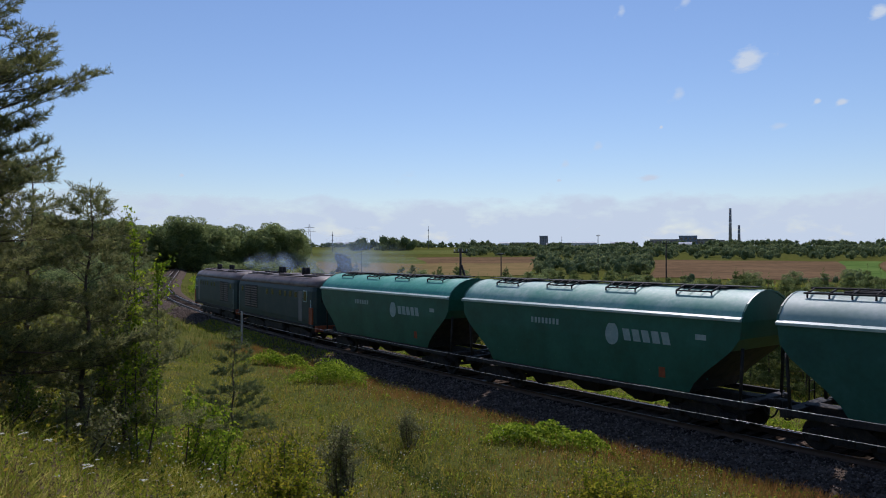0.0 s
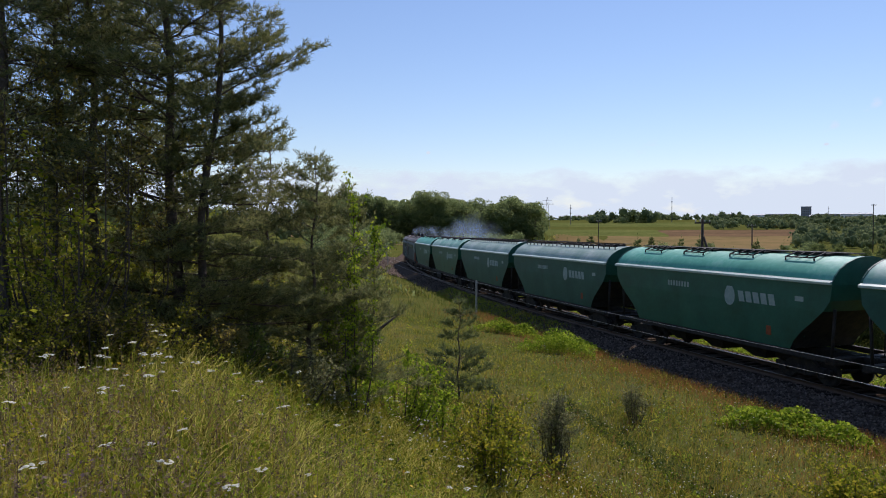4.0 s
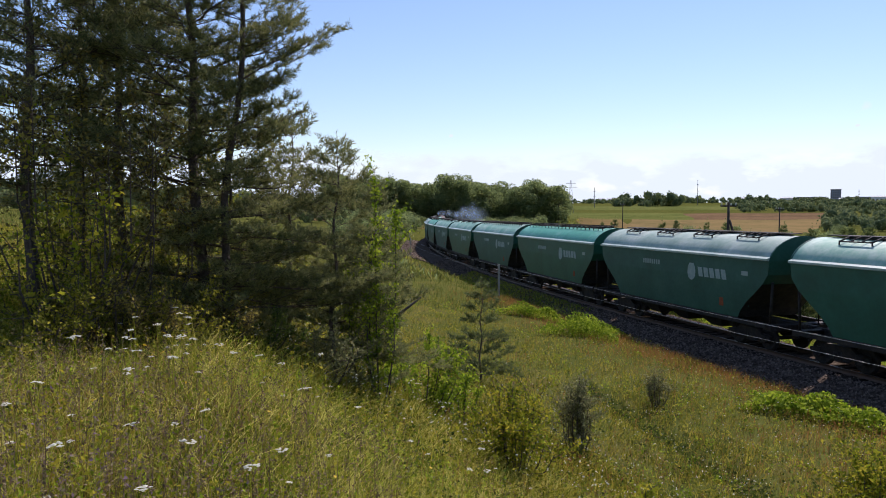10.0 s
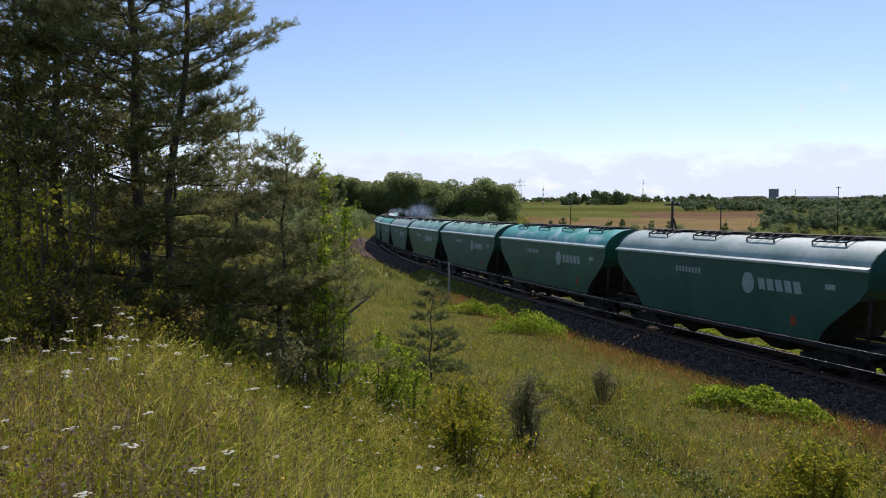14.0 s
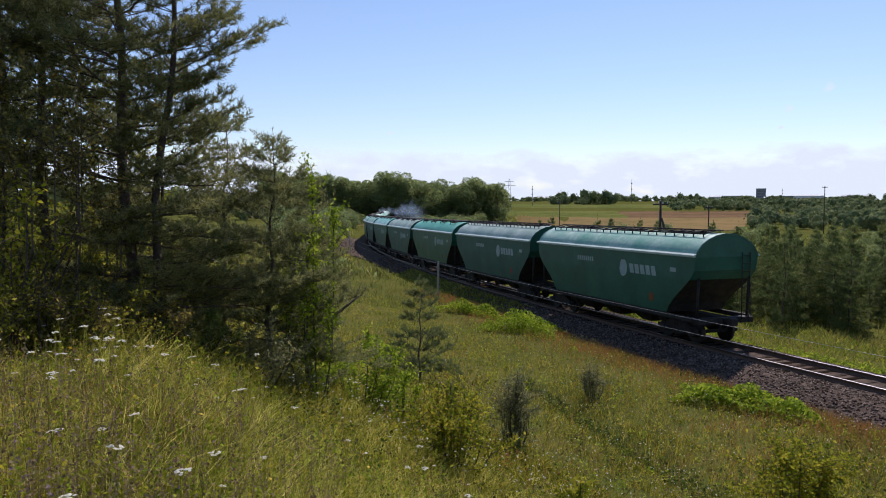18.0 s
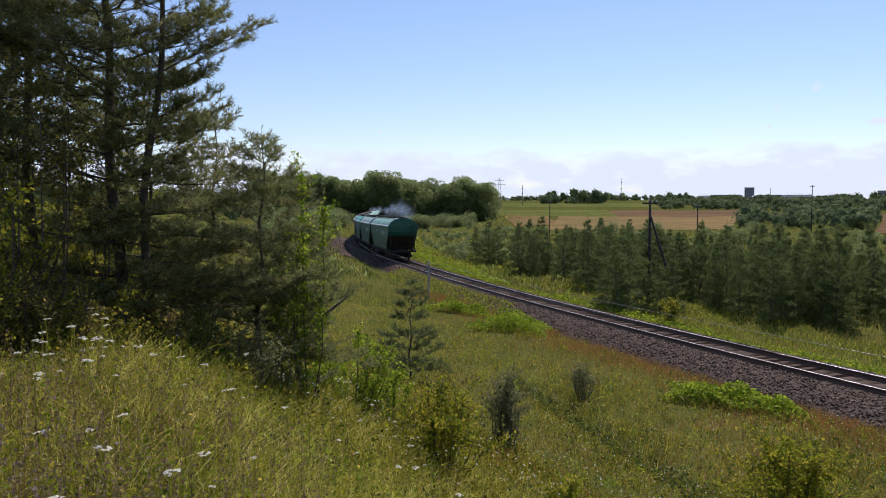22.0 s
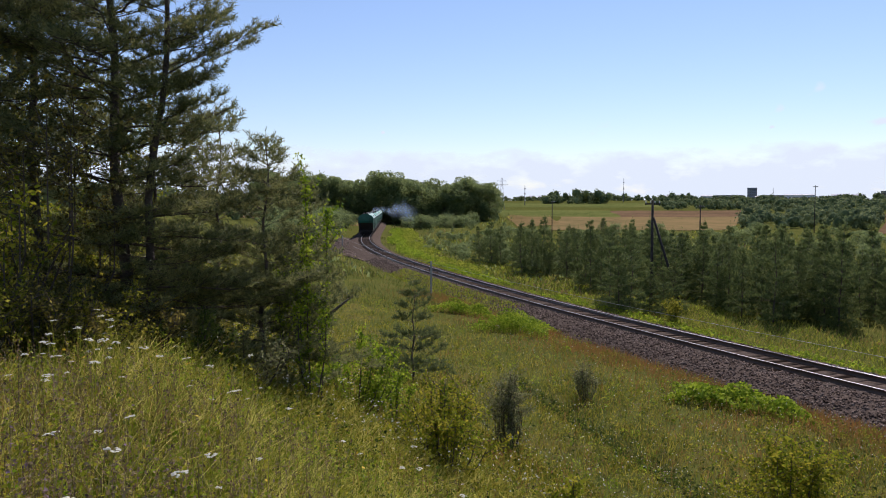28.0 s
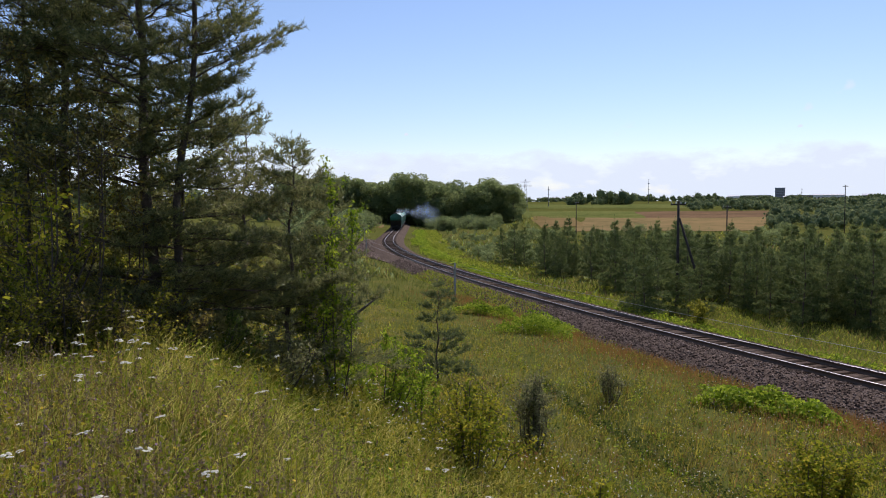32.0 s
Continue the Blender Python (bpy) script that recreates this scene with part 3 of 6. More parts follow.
def make_wagon(style):
    w = empty("grain_hopper_wagon")
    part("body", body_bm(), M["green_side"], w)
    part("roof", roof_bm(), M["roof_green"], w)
    L = BODY_L / 2
    for sgn in (1, -1):
        bm = bmesh.new()
        add_sweep(bm, [[(x, sgn * 1.56, 3.86), (x, sgn * 1.72, 3.80), (x, sgn * 1.72, 3.72), (x, sgn * 1.56, 3.70)] for x in (-L, L)])
        bmesh.ops.recalc_face_normals(bm, faces=bm.faces)
        part("ledge", bm, M["stripe"], w, "ledge below the roof, coloured pale as if sunlit")
        part("side_sill", box(-6.6, 6.6, min(sgn * 1.42, sgn * 1.56), max(sgn * 1.42, sgn * 1.56), 1.0, 1.2, .015), M["black"], w)
        part("end_slope", end_slope_bm(sgn), M["black"], w, "black sloping end")
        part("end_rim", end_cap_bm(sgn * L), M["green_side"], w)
        # end platform with struts, ladder and headstock
        part("headstock", box(min(sgn * 6.45, sgn * 6.85), max(sgn * 6.45, sgn * 6.85), -1.45, 1.45, .92, 1.16, .02), M["black"], w)
        for y in (-1.3, 1.3):
            part("end_strut", tube((sgn * 6.6, y, 1.15), (sgn * (L - .15), y, 2.85), .055), M["black"], w)
        bm = bmesh.new()
        for y in (-.75, -1.15):
            add_tube(bm, (sgn * 6.9, y, .95), (sgn * 6.9, y, 3.9), .022, n=6)
        for k in range(9):
            add_tube(bm, (sgn * 6.9, -.75, 1.1 + k * .33), (sgn * 6.9, -1.15, 1.1 + k * .33), .016, n=6)
        part("ladder", bm, M["black"], w)
        bm = bmesh.new()
        add_box(bm, min(sgn * 6.8, sgn * 7.15), max(sgn * 6.8, sgn * 7.15), -.13, .13, .92, 1.16, .03)
        add_box(bm, min(sgn * 7.1, sgn * 7.36), max(sgn * 7.1, sgn * 7.36), -.2, .2, .88, 1.2, .05)
        part("coupler", bm, M["black"], w)
        bm = bmesh.new()
        pts = [(sgn * (6.85 + .5 * t), .35, .95 - 1.3 * t * (1 - t)) for t in (0, .2, .4, .6, .8, 1)]
        for a, b in zip(pts, pts[1:]):
            add_tube(bm, a, b, .03, n=6)
        part("brake_hose", bm, M["black"], w)
    part("centre_sill", box(-6.6, 6.6, -.3, .3, .82, 1.2, .02), M["black"], w)
    for x in (-2.5, 0, 2.5):
        bm = bmesh.new()
        add_sweep(bm, [[(x - 1.15, -1.45, 1.22), (x + 1.15, -1.45, 1.22), (x + 1.15, 1.45, 1.22), (x - 1.15, 1.45, 1.22)], [(x - .35, -.75, .48), (x + .35, -.75, .48), (x + .35, .75, .48), (x - .35, .75, .48)]])
        bmesh.ops.recalc_face_normals(bm, faces=bm.faces)
        part("discharge_hopper", bm, M["black"], w)
    part("brake_cylinder", tube((-4.2, .7, .78), (-3.5, .7, .78), .18, n=14), M["black"], w)
    part("air_tank", tube((3.4, -.6, .75), (4.3, -.6, .75), .2, n=14), M["black"], w)
    fr = data_of("side_frame", side_frame_bm([-.925, .925]), M["black"])
    for x in (-5.05, 5.05):
        add_bogie(w, x, [-.925, .925], fr)
    # roof fittings
    if style == "hatch":
        part("roof_walkway", box(-6.5, 6.5, -.24, .24, 4.74, 4.775, .005), M["black"], w)
        for x in (-4.7, -1.6, 1.5, 4.6):
            h = part("hatch", box(x - .9, x + .9, -.42, .42, 4.66, 4.735, .02), M["black"], w)
            for sg in (1, -1):
                bm = bmesh.new()
                frame_rect(bm, x - .68, x + .68, sg * .42, sg * .92, .12, .03)
                for q in (-.23, .23):
                    add_tube(bm, (x + q, sg * .42, roof_z(.42) + .12), (x + q, sg * .92, roof_z(.92) + .12), .025, n=6)
                part("hatch_guard", bm, M["black"], h)
    else:
        part("roof_walkway", box(-6.4, 6.4, -.2, .2, 4.78, 4.815, .005), M["black"], w)
        for y in (.25, .78):
            part("walkway_rail", tube((-6.4, y, roof_z(y) + .14), (6.4, y, roof_z(y) + .14), .035, n=6), M["black"], w)
        for k in range(21):
            x = -6.3 + k * .63
            bm = bmesh.new()
            add_tube(bm, (x, .2, roof_z(.2) + .12), (x, .78, roof_z(.78) + .14), .03, n=6)
            add_tube(bm, (x, .78, roof_z(.78) - .02), (x, .78, roof_z(.78) + .16), .03, n=6)
            part("walkway_bracket", bm, M["black"], w)
        for x in (-4.5, 0, 4.5):
            part("hatch", box(x - .9, x + .9, -.42, .42, 4.66, 4.74, .02), M["black"], w)
    # markings on both sides: emblem, five slanted bars, number bars
    for sgn in (1, -1):
        mk = part("emblem", oval_bm(-1.75, 2.95, .3, .42, 1.604), M["white_mark"], w, "faded white grain emblem", pose(0, 0, 0, 0, 0, 0 if sgn > 0 else 180))
        for k in range(5):
            part("marking_bar", slanted_bar(-2.62 - k * .41, -2.32 - k * .41, 2.74, 3.16, 1.604, -.1), M["white_mark"], w, m=pose(0, 0, 0, 0, 0, 0 if sgn > 0 else 180))
        for k in range(8):
            part("number_bar", slanted_bar(2.3 - k * .2, 2.42 - k * .2, 3.05, 3.28, 1.604, 0), M["white_mark"], w, m=pose(0, 0, 0, 0, 0, 0 if sgn > 0 else 180))
        part("notice_plate", box(-5.6, -5.2, 1.6, 1.606, 3.02, 3.2), M["white_mark"], w, m=pose(0, 0, 0, 0, 0, 0 if sgn > 0 else 180))
        part("warning_mark", box(-4.0, -3.75, 1.53, 1.565, 1.6, 1.95), M["orange"], w, m=pose(0, 0, 0, 0, 0, 0 if sgn > 0 else 180))
    return w


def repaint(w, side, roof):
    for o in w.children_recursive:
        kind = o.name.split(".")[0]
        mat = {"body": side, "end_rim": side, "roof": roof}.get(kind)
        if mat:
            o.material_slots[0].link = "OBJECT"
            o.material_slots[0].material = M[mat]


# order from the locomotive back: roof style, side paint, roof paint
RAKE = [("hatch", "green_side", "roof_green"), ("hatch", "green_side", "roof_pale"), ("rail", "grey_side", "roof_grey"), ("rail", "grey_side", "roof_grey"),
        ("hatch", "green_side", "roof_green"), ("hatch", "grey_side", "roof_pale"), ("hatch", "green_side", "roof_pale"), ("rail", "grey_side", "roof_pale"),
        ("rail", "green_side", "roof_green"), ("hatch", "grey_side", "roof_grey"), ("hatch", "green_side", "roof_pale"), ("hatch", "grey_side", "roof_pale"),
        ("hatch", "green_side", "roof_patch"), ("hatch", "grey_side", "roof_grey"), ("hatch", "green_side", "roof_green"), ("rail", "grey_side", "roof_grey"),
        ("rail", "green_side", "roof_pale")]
# white noise patches carry sun glare painted into the green roof
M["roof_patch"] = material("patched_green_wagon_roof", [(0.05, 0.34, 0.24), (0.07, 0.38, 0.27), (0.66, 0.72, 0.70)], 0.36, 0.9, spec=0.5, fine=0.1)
LABELS = {"roof_green": "green grain hopper wagon with a clean rounded green roof", "roof_pale": "green grain hopper wagon with a bleached roof and painted glare patches",
          "roof_grey": "dull green grain hopper wagon with a greyish rounded roof", "roof_patch": "green grain hopper wagon with white patches on its roof"}
proto = {k: make_wagon(k) for k in ("hatch", "rail")}
WAGONS = []
used = set()
for style, side, roof in RAKE:
    w = proto[style] if style not in used else copy_thing(proto[style], pose(0, 0, 0))
    used.add(style)
    WAGONS.append(w)
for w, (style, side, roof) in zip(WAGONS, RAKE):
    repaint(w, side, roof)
    tagged(w, LABELS[roof] + (", railed walkway" if style == "rail" else ""), "freight wagon", "grain wagons of the train")


def make_loco():
    g = empty("diesel_locomotive")
    tagged(g, "dusty teal diesel locomotive with sooty grey roof and exhaust stacks", "locomotive")
    prof = [(1.42, 1.25), (1.46, 1.6), (1.46, 3.45), (1.38, 3.72)]
    def ring(x, sh=1.0, top=0.0):
        return [(x, y * sh, z) for y, z in prof] + [(x, -y * sh, z) for y, z in prof[::-1]]
    bm = bmesh.new()
    add_sweep(bm, [ring(-8.1, .86), ring(-7.75, .97), ring(-7.4), ring(7.4), ring(7.75, .97), ring(8.1, .86)])
    bmesh.ops.recalc_face_normals(bm, faces=bm.faces)
    part("body", bm, M["loco_side"], g)
    rp = [(1.40, 3.73), (1.33, 3.95), (1.12, 4.2), (.75, 4.36), (.3, 4.42)]
    rp = rp + [(-y, z) for y, z in rp[::-1]]
    bm = bmesh.new()
    add_sweep(bm, [[(x, y * k, 3.73 + (z - 3.73) * q) for y, z in rp] for x, k, q in ((-8.05, .84, .55), (-7.6, .96, .9), (-7.2, 1, 1), (7.2, 1, 1), (7.6, .96, .9), (8.05, .84, .55))], smooth=True)
    bmesh.ops.recalc_face_normals(bm, faces=bm.faces)
    part("roof", bm, M["loco_roof"], g)
    for sgn in (1, -1):
        part("underframe", box(-7.9, 7.9, min(sgn * 1.2, sgn * 1.44), max(sgn * 1.2, sgn * 1.44), 1.02, 1.24, .02), M["black"], g)
        for x0 in (3.0, 4.55):
            gr = part("radiator_grille", box(x0, x0 + 1.4, min(sgn * 1.44, sgn * 1.475), max(sgn * 1.44, sgn * 1.475), 1.75, 3.5, .01), M["black"], g)
            for k in range(9):
                part("slat", box(x0 + .06, x0 + 1.34, min(sgn * 1.475, sgn * 1.5), max(sgn * 1.475, sgn * 1.5), 1.85 + k * .18, 1.93 + k * .18), M["loco_roof"], gr)
        for x in (-5.2, -4.2, -3.2, -2.2, -.6, .6, 5.9 + .6):
            wd = part("window", box(x, x + .42, min(sgn * 1.455, sgn * 1.475), max(sgn * 1.455, sgn * 1.475), 2.95, 3.35, .01), M["glass"], g)
        for x in (-7.0,):
            cw = part("cab_window", box(x, x + .62, min(sgn * 1.455, sgn * 1.478), max(sgn * 1.455, sgn * 1.478), 2.75, 3.45, .015), M["glass"], g)
            bm = bmesh.new()
            for a, b in (((x, 2.75), (x + .62, 2.75)), ((x + .62, 2.75), (x + .62, 3.45)), ((x + .62, 3.45), (x, 3.45)), ((x, 3.45), (x, 2.75))):
                add_tube(bm, (a[0], sgn * 1.48, a[1]), (b[0], sgn * 1.48, b[1]), .03, n=6)
            part("window_frame", bm, M["stripe"], cw)
            part("door", box(x + (.9 if x < 0 else -.75), x + (1.5 if x < 0 else -.15), min(sgn * 1.45, sgn * 1.472), max(sgn * 1.45, sgn * 1.472), 1.4, 3.4, .01), M["loco_cab"], g)
        part("warning_panel", box(-7.85, -7.3, min(sgn * 1.36, sgn * 1.475), max(sgn * 1.36, sgn * 1.475), 1.3, 2.4, .02), M["orange"], g)
        for x in (-7.6, 7.6):
            part("handrail", tube((x, sgn * 1.45, 1.3), (x, sgn * 1.45, 2.9), .02, n=6), M["stripe"], g)
    for x in (-8.15, 8.1):
        part("end_screen", box(x - .0, x + .05, -.95, .95, 2.75, 3.45, .02), M["glass"], g)
        part("buffer_beam", box(x - .12, x + .15, -1.35, 1.35, .85, 1.25, .03), M["orange"], g)
        part("coupler", box(min(x, x * 1.07), max(x, x * 1.07), -.17, .17, .9, 1.2, .04), M["black"], g)
    for x in (-3.6, -2.9, 1.1, 1.8):
        part("exhaust_stack", tube((x, 0, 4.3), (x, 0, 4.95), .17, .15, 12), M["black"], g)
    for x0, x1 in ((-1.9, .4), (2.6, 4.9), (5.4, 6.6), (-6.6, -4.5)):
        part("roof_hatch", box(x0, x1, -.7, .7, 4.38, 4.5, .03), M["loco_roof"], g)
    for x in (3.0, 4.2, -5.4):
        part("roof_fan", tube((x, 0, 4.5), (x, 0, 4.58), .45, n=18), M["black"], g)
    for k in (-.95, .95):
        part("roof_pipe", tube((-6.5, k, 4.36), (6.8, k, 4.36), .035, n=6), M["black"], g)
    part("fuel_tank", box(-2.0, 2.0, -1.25, 1.25, .4, 1.02, .12), M["black"], g)
    fr = data_of("loco_side_frame", side_frame_bm([-2.0, 0, 2.0]), M["black"])
    for x in (-4.6, 4.6):
        add_bogie(g, x, [-2.0, 0, 2.0], fr)
    return g


LOCO = make_loco()
LOCO_FRONT = copy_thing(LOCO, pose(0, 0, 0))
tagged(LOCO_FRONT, "leading section of the dusty teal diesel locomotive")

# rear of the first wagon along the line, by time
RUN_T = [0, 1, 3, 6, 9, 13, 18, 19, 20, 21, 22, 24, 28, 32]
RUN_S = [22.2, 35.0, 60.5, 99.1, 138.1, 190.0, 254.5, 267.2, 279.9, 292.2, 304.9, 330.0, 380.3, 430.5]


def run_at(t):
    """Smoothed position: a cubic through the table."""
    c = np.polyfit(RUN_T, RUN_S, 5)
    return float(np.polyval(c, t))


def ride(s, half):
    """Pose of a vehicle whose middle is at s, on bogies half apart."""
    xa, ya, _ = line_at(s + half)
    xb, yb, _ = line_at(s - half)
    za, zb = float(line_z(s + half)), float(line_z(s - half))
    return pose((xa + xb) / 2, (ya + yb) / 2, (za + zb) / 2, 0, -math.degrees(math.atan2(za - zb, 2 * half)), math.degrees(math.atan2(ya - yb, xa - xb)))

# ---- plants ----
RNG = np.random.default_rng(7)


def unit(v):
    return v / np.maximum(np.linalg.norm(v, axis=-1, keepdims=True), 1e-9)


def blades(base, tip, width, rng, bend=None):
    """Thin two-step blades from base to tip, turned at random; quads."""
    n = len(base)
    side = unit(np.cross(tip - base, rng.normal(size=(n, 3)))) * (np.asarray(width).reshape(-1, 1) / 2)
    mid = base * .45 + tip * .55 + (0 if bend is None else bend)
    v = np.stack([base - side, base + side, mid - side * .8, mid + side * .8, tip - side * .12, tip + side * .12], 1).reshape(-1, 3)
    o = np.arange(n)[:, None] * 6
    f = np.concatenate([o + [0, 1, 3, 2], o + [2, 3, 5, 4]])
    return v, f


def spikes(base, tip, width, rng):
    """One thin quad each (needles)."""
    n = len(base)
    side = unit(np.cross(tip - base, rng.normal(size=(n, 3)))) * (np.asarray(width).reshape(-1, 1) / 2)
    v = np.stack([base - side, base + side, tip + side * .35, tip - side * .35], 1).reshape(-1, 3)
    return v, np.arange(n)[:, None] * 4 + [0, 1, 2, 3]


def leaves(pos, size, rng, up=0.3):
    """Kite-shaped folded leaves at pos with random lie."""
    n = len(pos)
    size = np.broadcast_to(np.asarray(size, float).reshape(-1, 1), (n, 1))
    nrm = unit(rng.normal(size=(n, 3)) + [0, 0, up])
    d = unit(np.cross(nrm, rng.normal(size=(n, 3))))
    s = np.cross(nrm, d)
    v = np.stack([pos - d * size * .5, pos + s * size * .3 + nrm * size * .06, pos + d * size * .55, pos - s * size * .3 + nrm * size * .06], 1).reshape(-1, 3)
    return v, np.arange(n)[:, None] * 4 + [0, 1, 2, 3]


def stick_mesh(segs, n=6):
    """Tapered branches: rows of p, q, r0, r1."""
    P, Q, R0, R1 = (np.array([s[i] for s in segs], float) for i in range(4))
    d = unit(Q - P)
    a = unit(np.cross(d, np.where(np.abs(d[:, 2:3]) > .9, [[1., 0, 0]], [[0, 0, 1.]])))
    b = np.cross(d, a)
    ang = np.arange(n) * math.tau / n
    ring = a[:, None] * np.cos(ang)[None, :, None] + b[:, None] * np.sin(ang)[None, :, None]
    v = np.concatenate([P[:, None] + ring * R0[:, None, None], Q[:, None] + ring * R1[:, None, None]], 1).reshape(-1, 3)
    k = np.arange(len(P))[:, None, None] * 2 * n
    j = np.arange(n)[None, :, None]
    f = (k + np.concatenate([j, (j + 1) % n, (j + 1) % n + n, j + n], -1)).reshape(-1, 4)
    return v, f


def merge(parts):
    V, Fs, o = [], [], 0
    for v, f in parts:
        V.append(v)
        Fs.append(f + o)
        o += len(v)
    return np.concatenate(V), np.concatenate(Fs)


def scots_pine(rng, h, trunk_r, reach, crown0=.05, bend=(), whorl=.36, per=5, boughs=(), needles=24, nlen=.078, nwid=.0095, step=.1, rise=.42):
    """A Scots pine: curved trunk, whorls of boughs that turn up at the tip, side twigs, and shoots that end in brushes of needles.
    reach: (share of height, bough length); bend: (share of height, dx, dy); boughs: extra (z, direction, length, slope)."""
    bend = np.array([(0, 0, 0), *bend, ] if bend else [(0, 0, 0), (1, 0, 0)], float)
    def trunk_at(z):
        t = z / h
        return np.array([np.interp(t, bend[:, 0], bend[:, 1]) + .03 * math.sin(t * 17), np.interp(t, bend[:, 0], bend[:, 2]) + .03 * math.cos(t * 13), z])
    k = 16
    segs, shoots = [], []
    for i in range(k):
        z0, z1 = h * i / k, h * (i + 1) / k
        segs.append((trunk_at(z0) - [0, 0, .4 if i == 0 else 0], trunk_at(z1), trunk_r * (1 - .88 * i / k), trunk_r * (1 - .88 * (i + 1) / k)))
    rt, rv = [q[0] for q in reach], [q[1] for q in reach]
    todo = []
    z = crown0 * h
    while z < h * .985:
        a0 = rng.uniform(0, math.tau)
        n = max(3, int(per + rng.integers(-1, 2)))
        for j in range(n):
            todo.append((z + rng.uniform(-.05, .05), a0 + j * math.tau / n + rng.uniform(-.35, .35), float(np.interp(z / h, rt, rv)) * rng.uniform(.5, 1.12), rng.uniform(-.15, .35) + rise * (z / h) ** 1.3))
        z += whorl * rng.uniform(.7, 1.3)
    todo += [(zz, radians(a), L, math.tan(radians(e))) for zz, a, L, e in boughs]
    for z, a, L, e in todo:
        p = trunk_at(min(z, h))
        br = max(.005, trunk_r * .2 * min(1.2, L / 1.2) * (1 - .5 * z / h))
        m = max(3, int(L / .28))
        nodes = [p]
        aa, ee = a, e
        for i in range(m):
            aa += rng.normal() * .13
            ee += rng.normal() * .1 + (.1 if i > m * .5 else -.02)
            nodes.append(nodes[-1] + unit(np.array([math.cos(aa), math.sin(aa), ee])) * L / m)
        for i in range(m):
            segs.append((nodes[i], nodes[i + 1], br * (1 - .85 * i / m), br * (1 - .85 * (i + 1) / m)))
        ws = np.arange(min(.4, .3 * L), L, step)
        side = 1
        for w in ws:
            i = min(int(w / L * m), m - 1)
            q = nodes[i] + (nodes[i + 1] - nodes[i]) * (w / L * m - i)
            side = -side
            b = aa + side * rng.uniform(.5, 1.1)
            tl = (.16 + .5 * (L - w) * rng.uniform(.5, 1.1)) * (.6 + .4 * min(1, w / .6))
            d = unit(np.array([math.cos(b), math.sin(b), ee * .6 + rng.uniform(-.1, .45)]))
            end = q + d * tl
            segs.append((q, end, br * .3, .003))
            shoots.append((end - d * .04, unit(d + [0, 0, rng.uniform(.1, .9)]), rng.uniform(.09, .17)))
            for v in np.arange(.07, tl, .085):
                c = b + rng.choice([-1, 1]) * rng.uniform(.4, 1.0)
                d2 = unit(np.array([math.cos(c), math.sin(c), rng.uniform(.1, 1.0)]))
                shoots.append((q + d * v, d2, rng.uniform(.08, .17)))
        d = unit(nodes[-1] - nodes[-2])
        for g in range(3):
            shoots.append((nodes[-1] - d * .05, unit(d + rng.normal(size=3) * .35 + [0, 0, .35]), rng.uniform(.1, .18)))
    shoots.append((trunk_at(h) - [0, 0, .1], np.array([0, 0, 1.]), .3))
    A, D = np.array([q[0] for q in shoots]), np.array([q[1] for q in shoots])
    Ls = np.array([q[2] for q in shoots]) * (nlen / .065) ** .6
    idx = np.repeat(np.arange(len(A)), needles)
    u = rng.uniform(.05, 1.0, (len(idx), 1))
    base = A[idx] + D[idx] * u * Ls[idx, None]
    d = unit(D[idx] * .75 + unit(rng.normal(size=(len(idx), 3))) * .9 + [0, 0, .15])
    tip = base + d * nlen * rng.uniform(.75, 1.15, (len(idx), 1))
    return stick_mesh(segs, 5), spikes(base, tip, np.full(len(idx), nwid), rng)


def plant(name, wood, crown, crown_mat, m, label, category, group="", crown_name="crown", wood_name="trunk", wood_mat=None):
    ob = empty(name, m)
    part(wood_name, wood if isinstance(wood, bpy.types.Mesh) else mesh_np(wood_name, *wood, wood_mat or M["bark"], True), None, ob)
    part(crown_name, crown if isinstance(crown, bpy.types.Mesh) else mesh_np(crown_name, *crown, crown_mat), None, ob)
    return tagged(ob, label, category, group)


def polar(az, d):
    """Plan point at a bearing (degrees, left positive) and distance from the viewpoint."""
    return -math.sin(radians(az)) * d, math.cos(radians(az)) * d


def at_polar(az, d, sink=0.0, rz=0.0):
    x, y = polar(az, d)
    return pose(x, y, gz(x, y) - sink, 0, 0, rz)


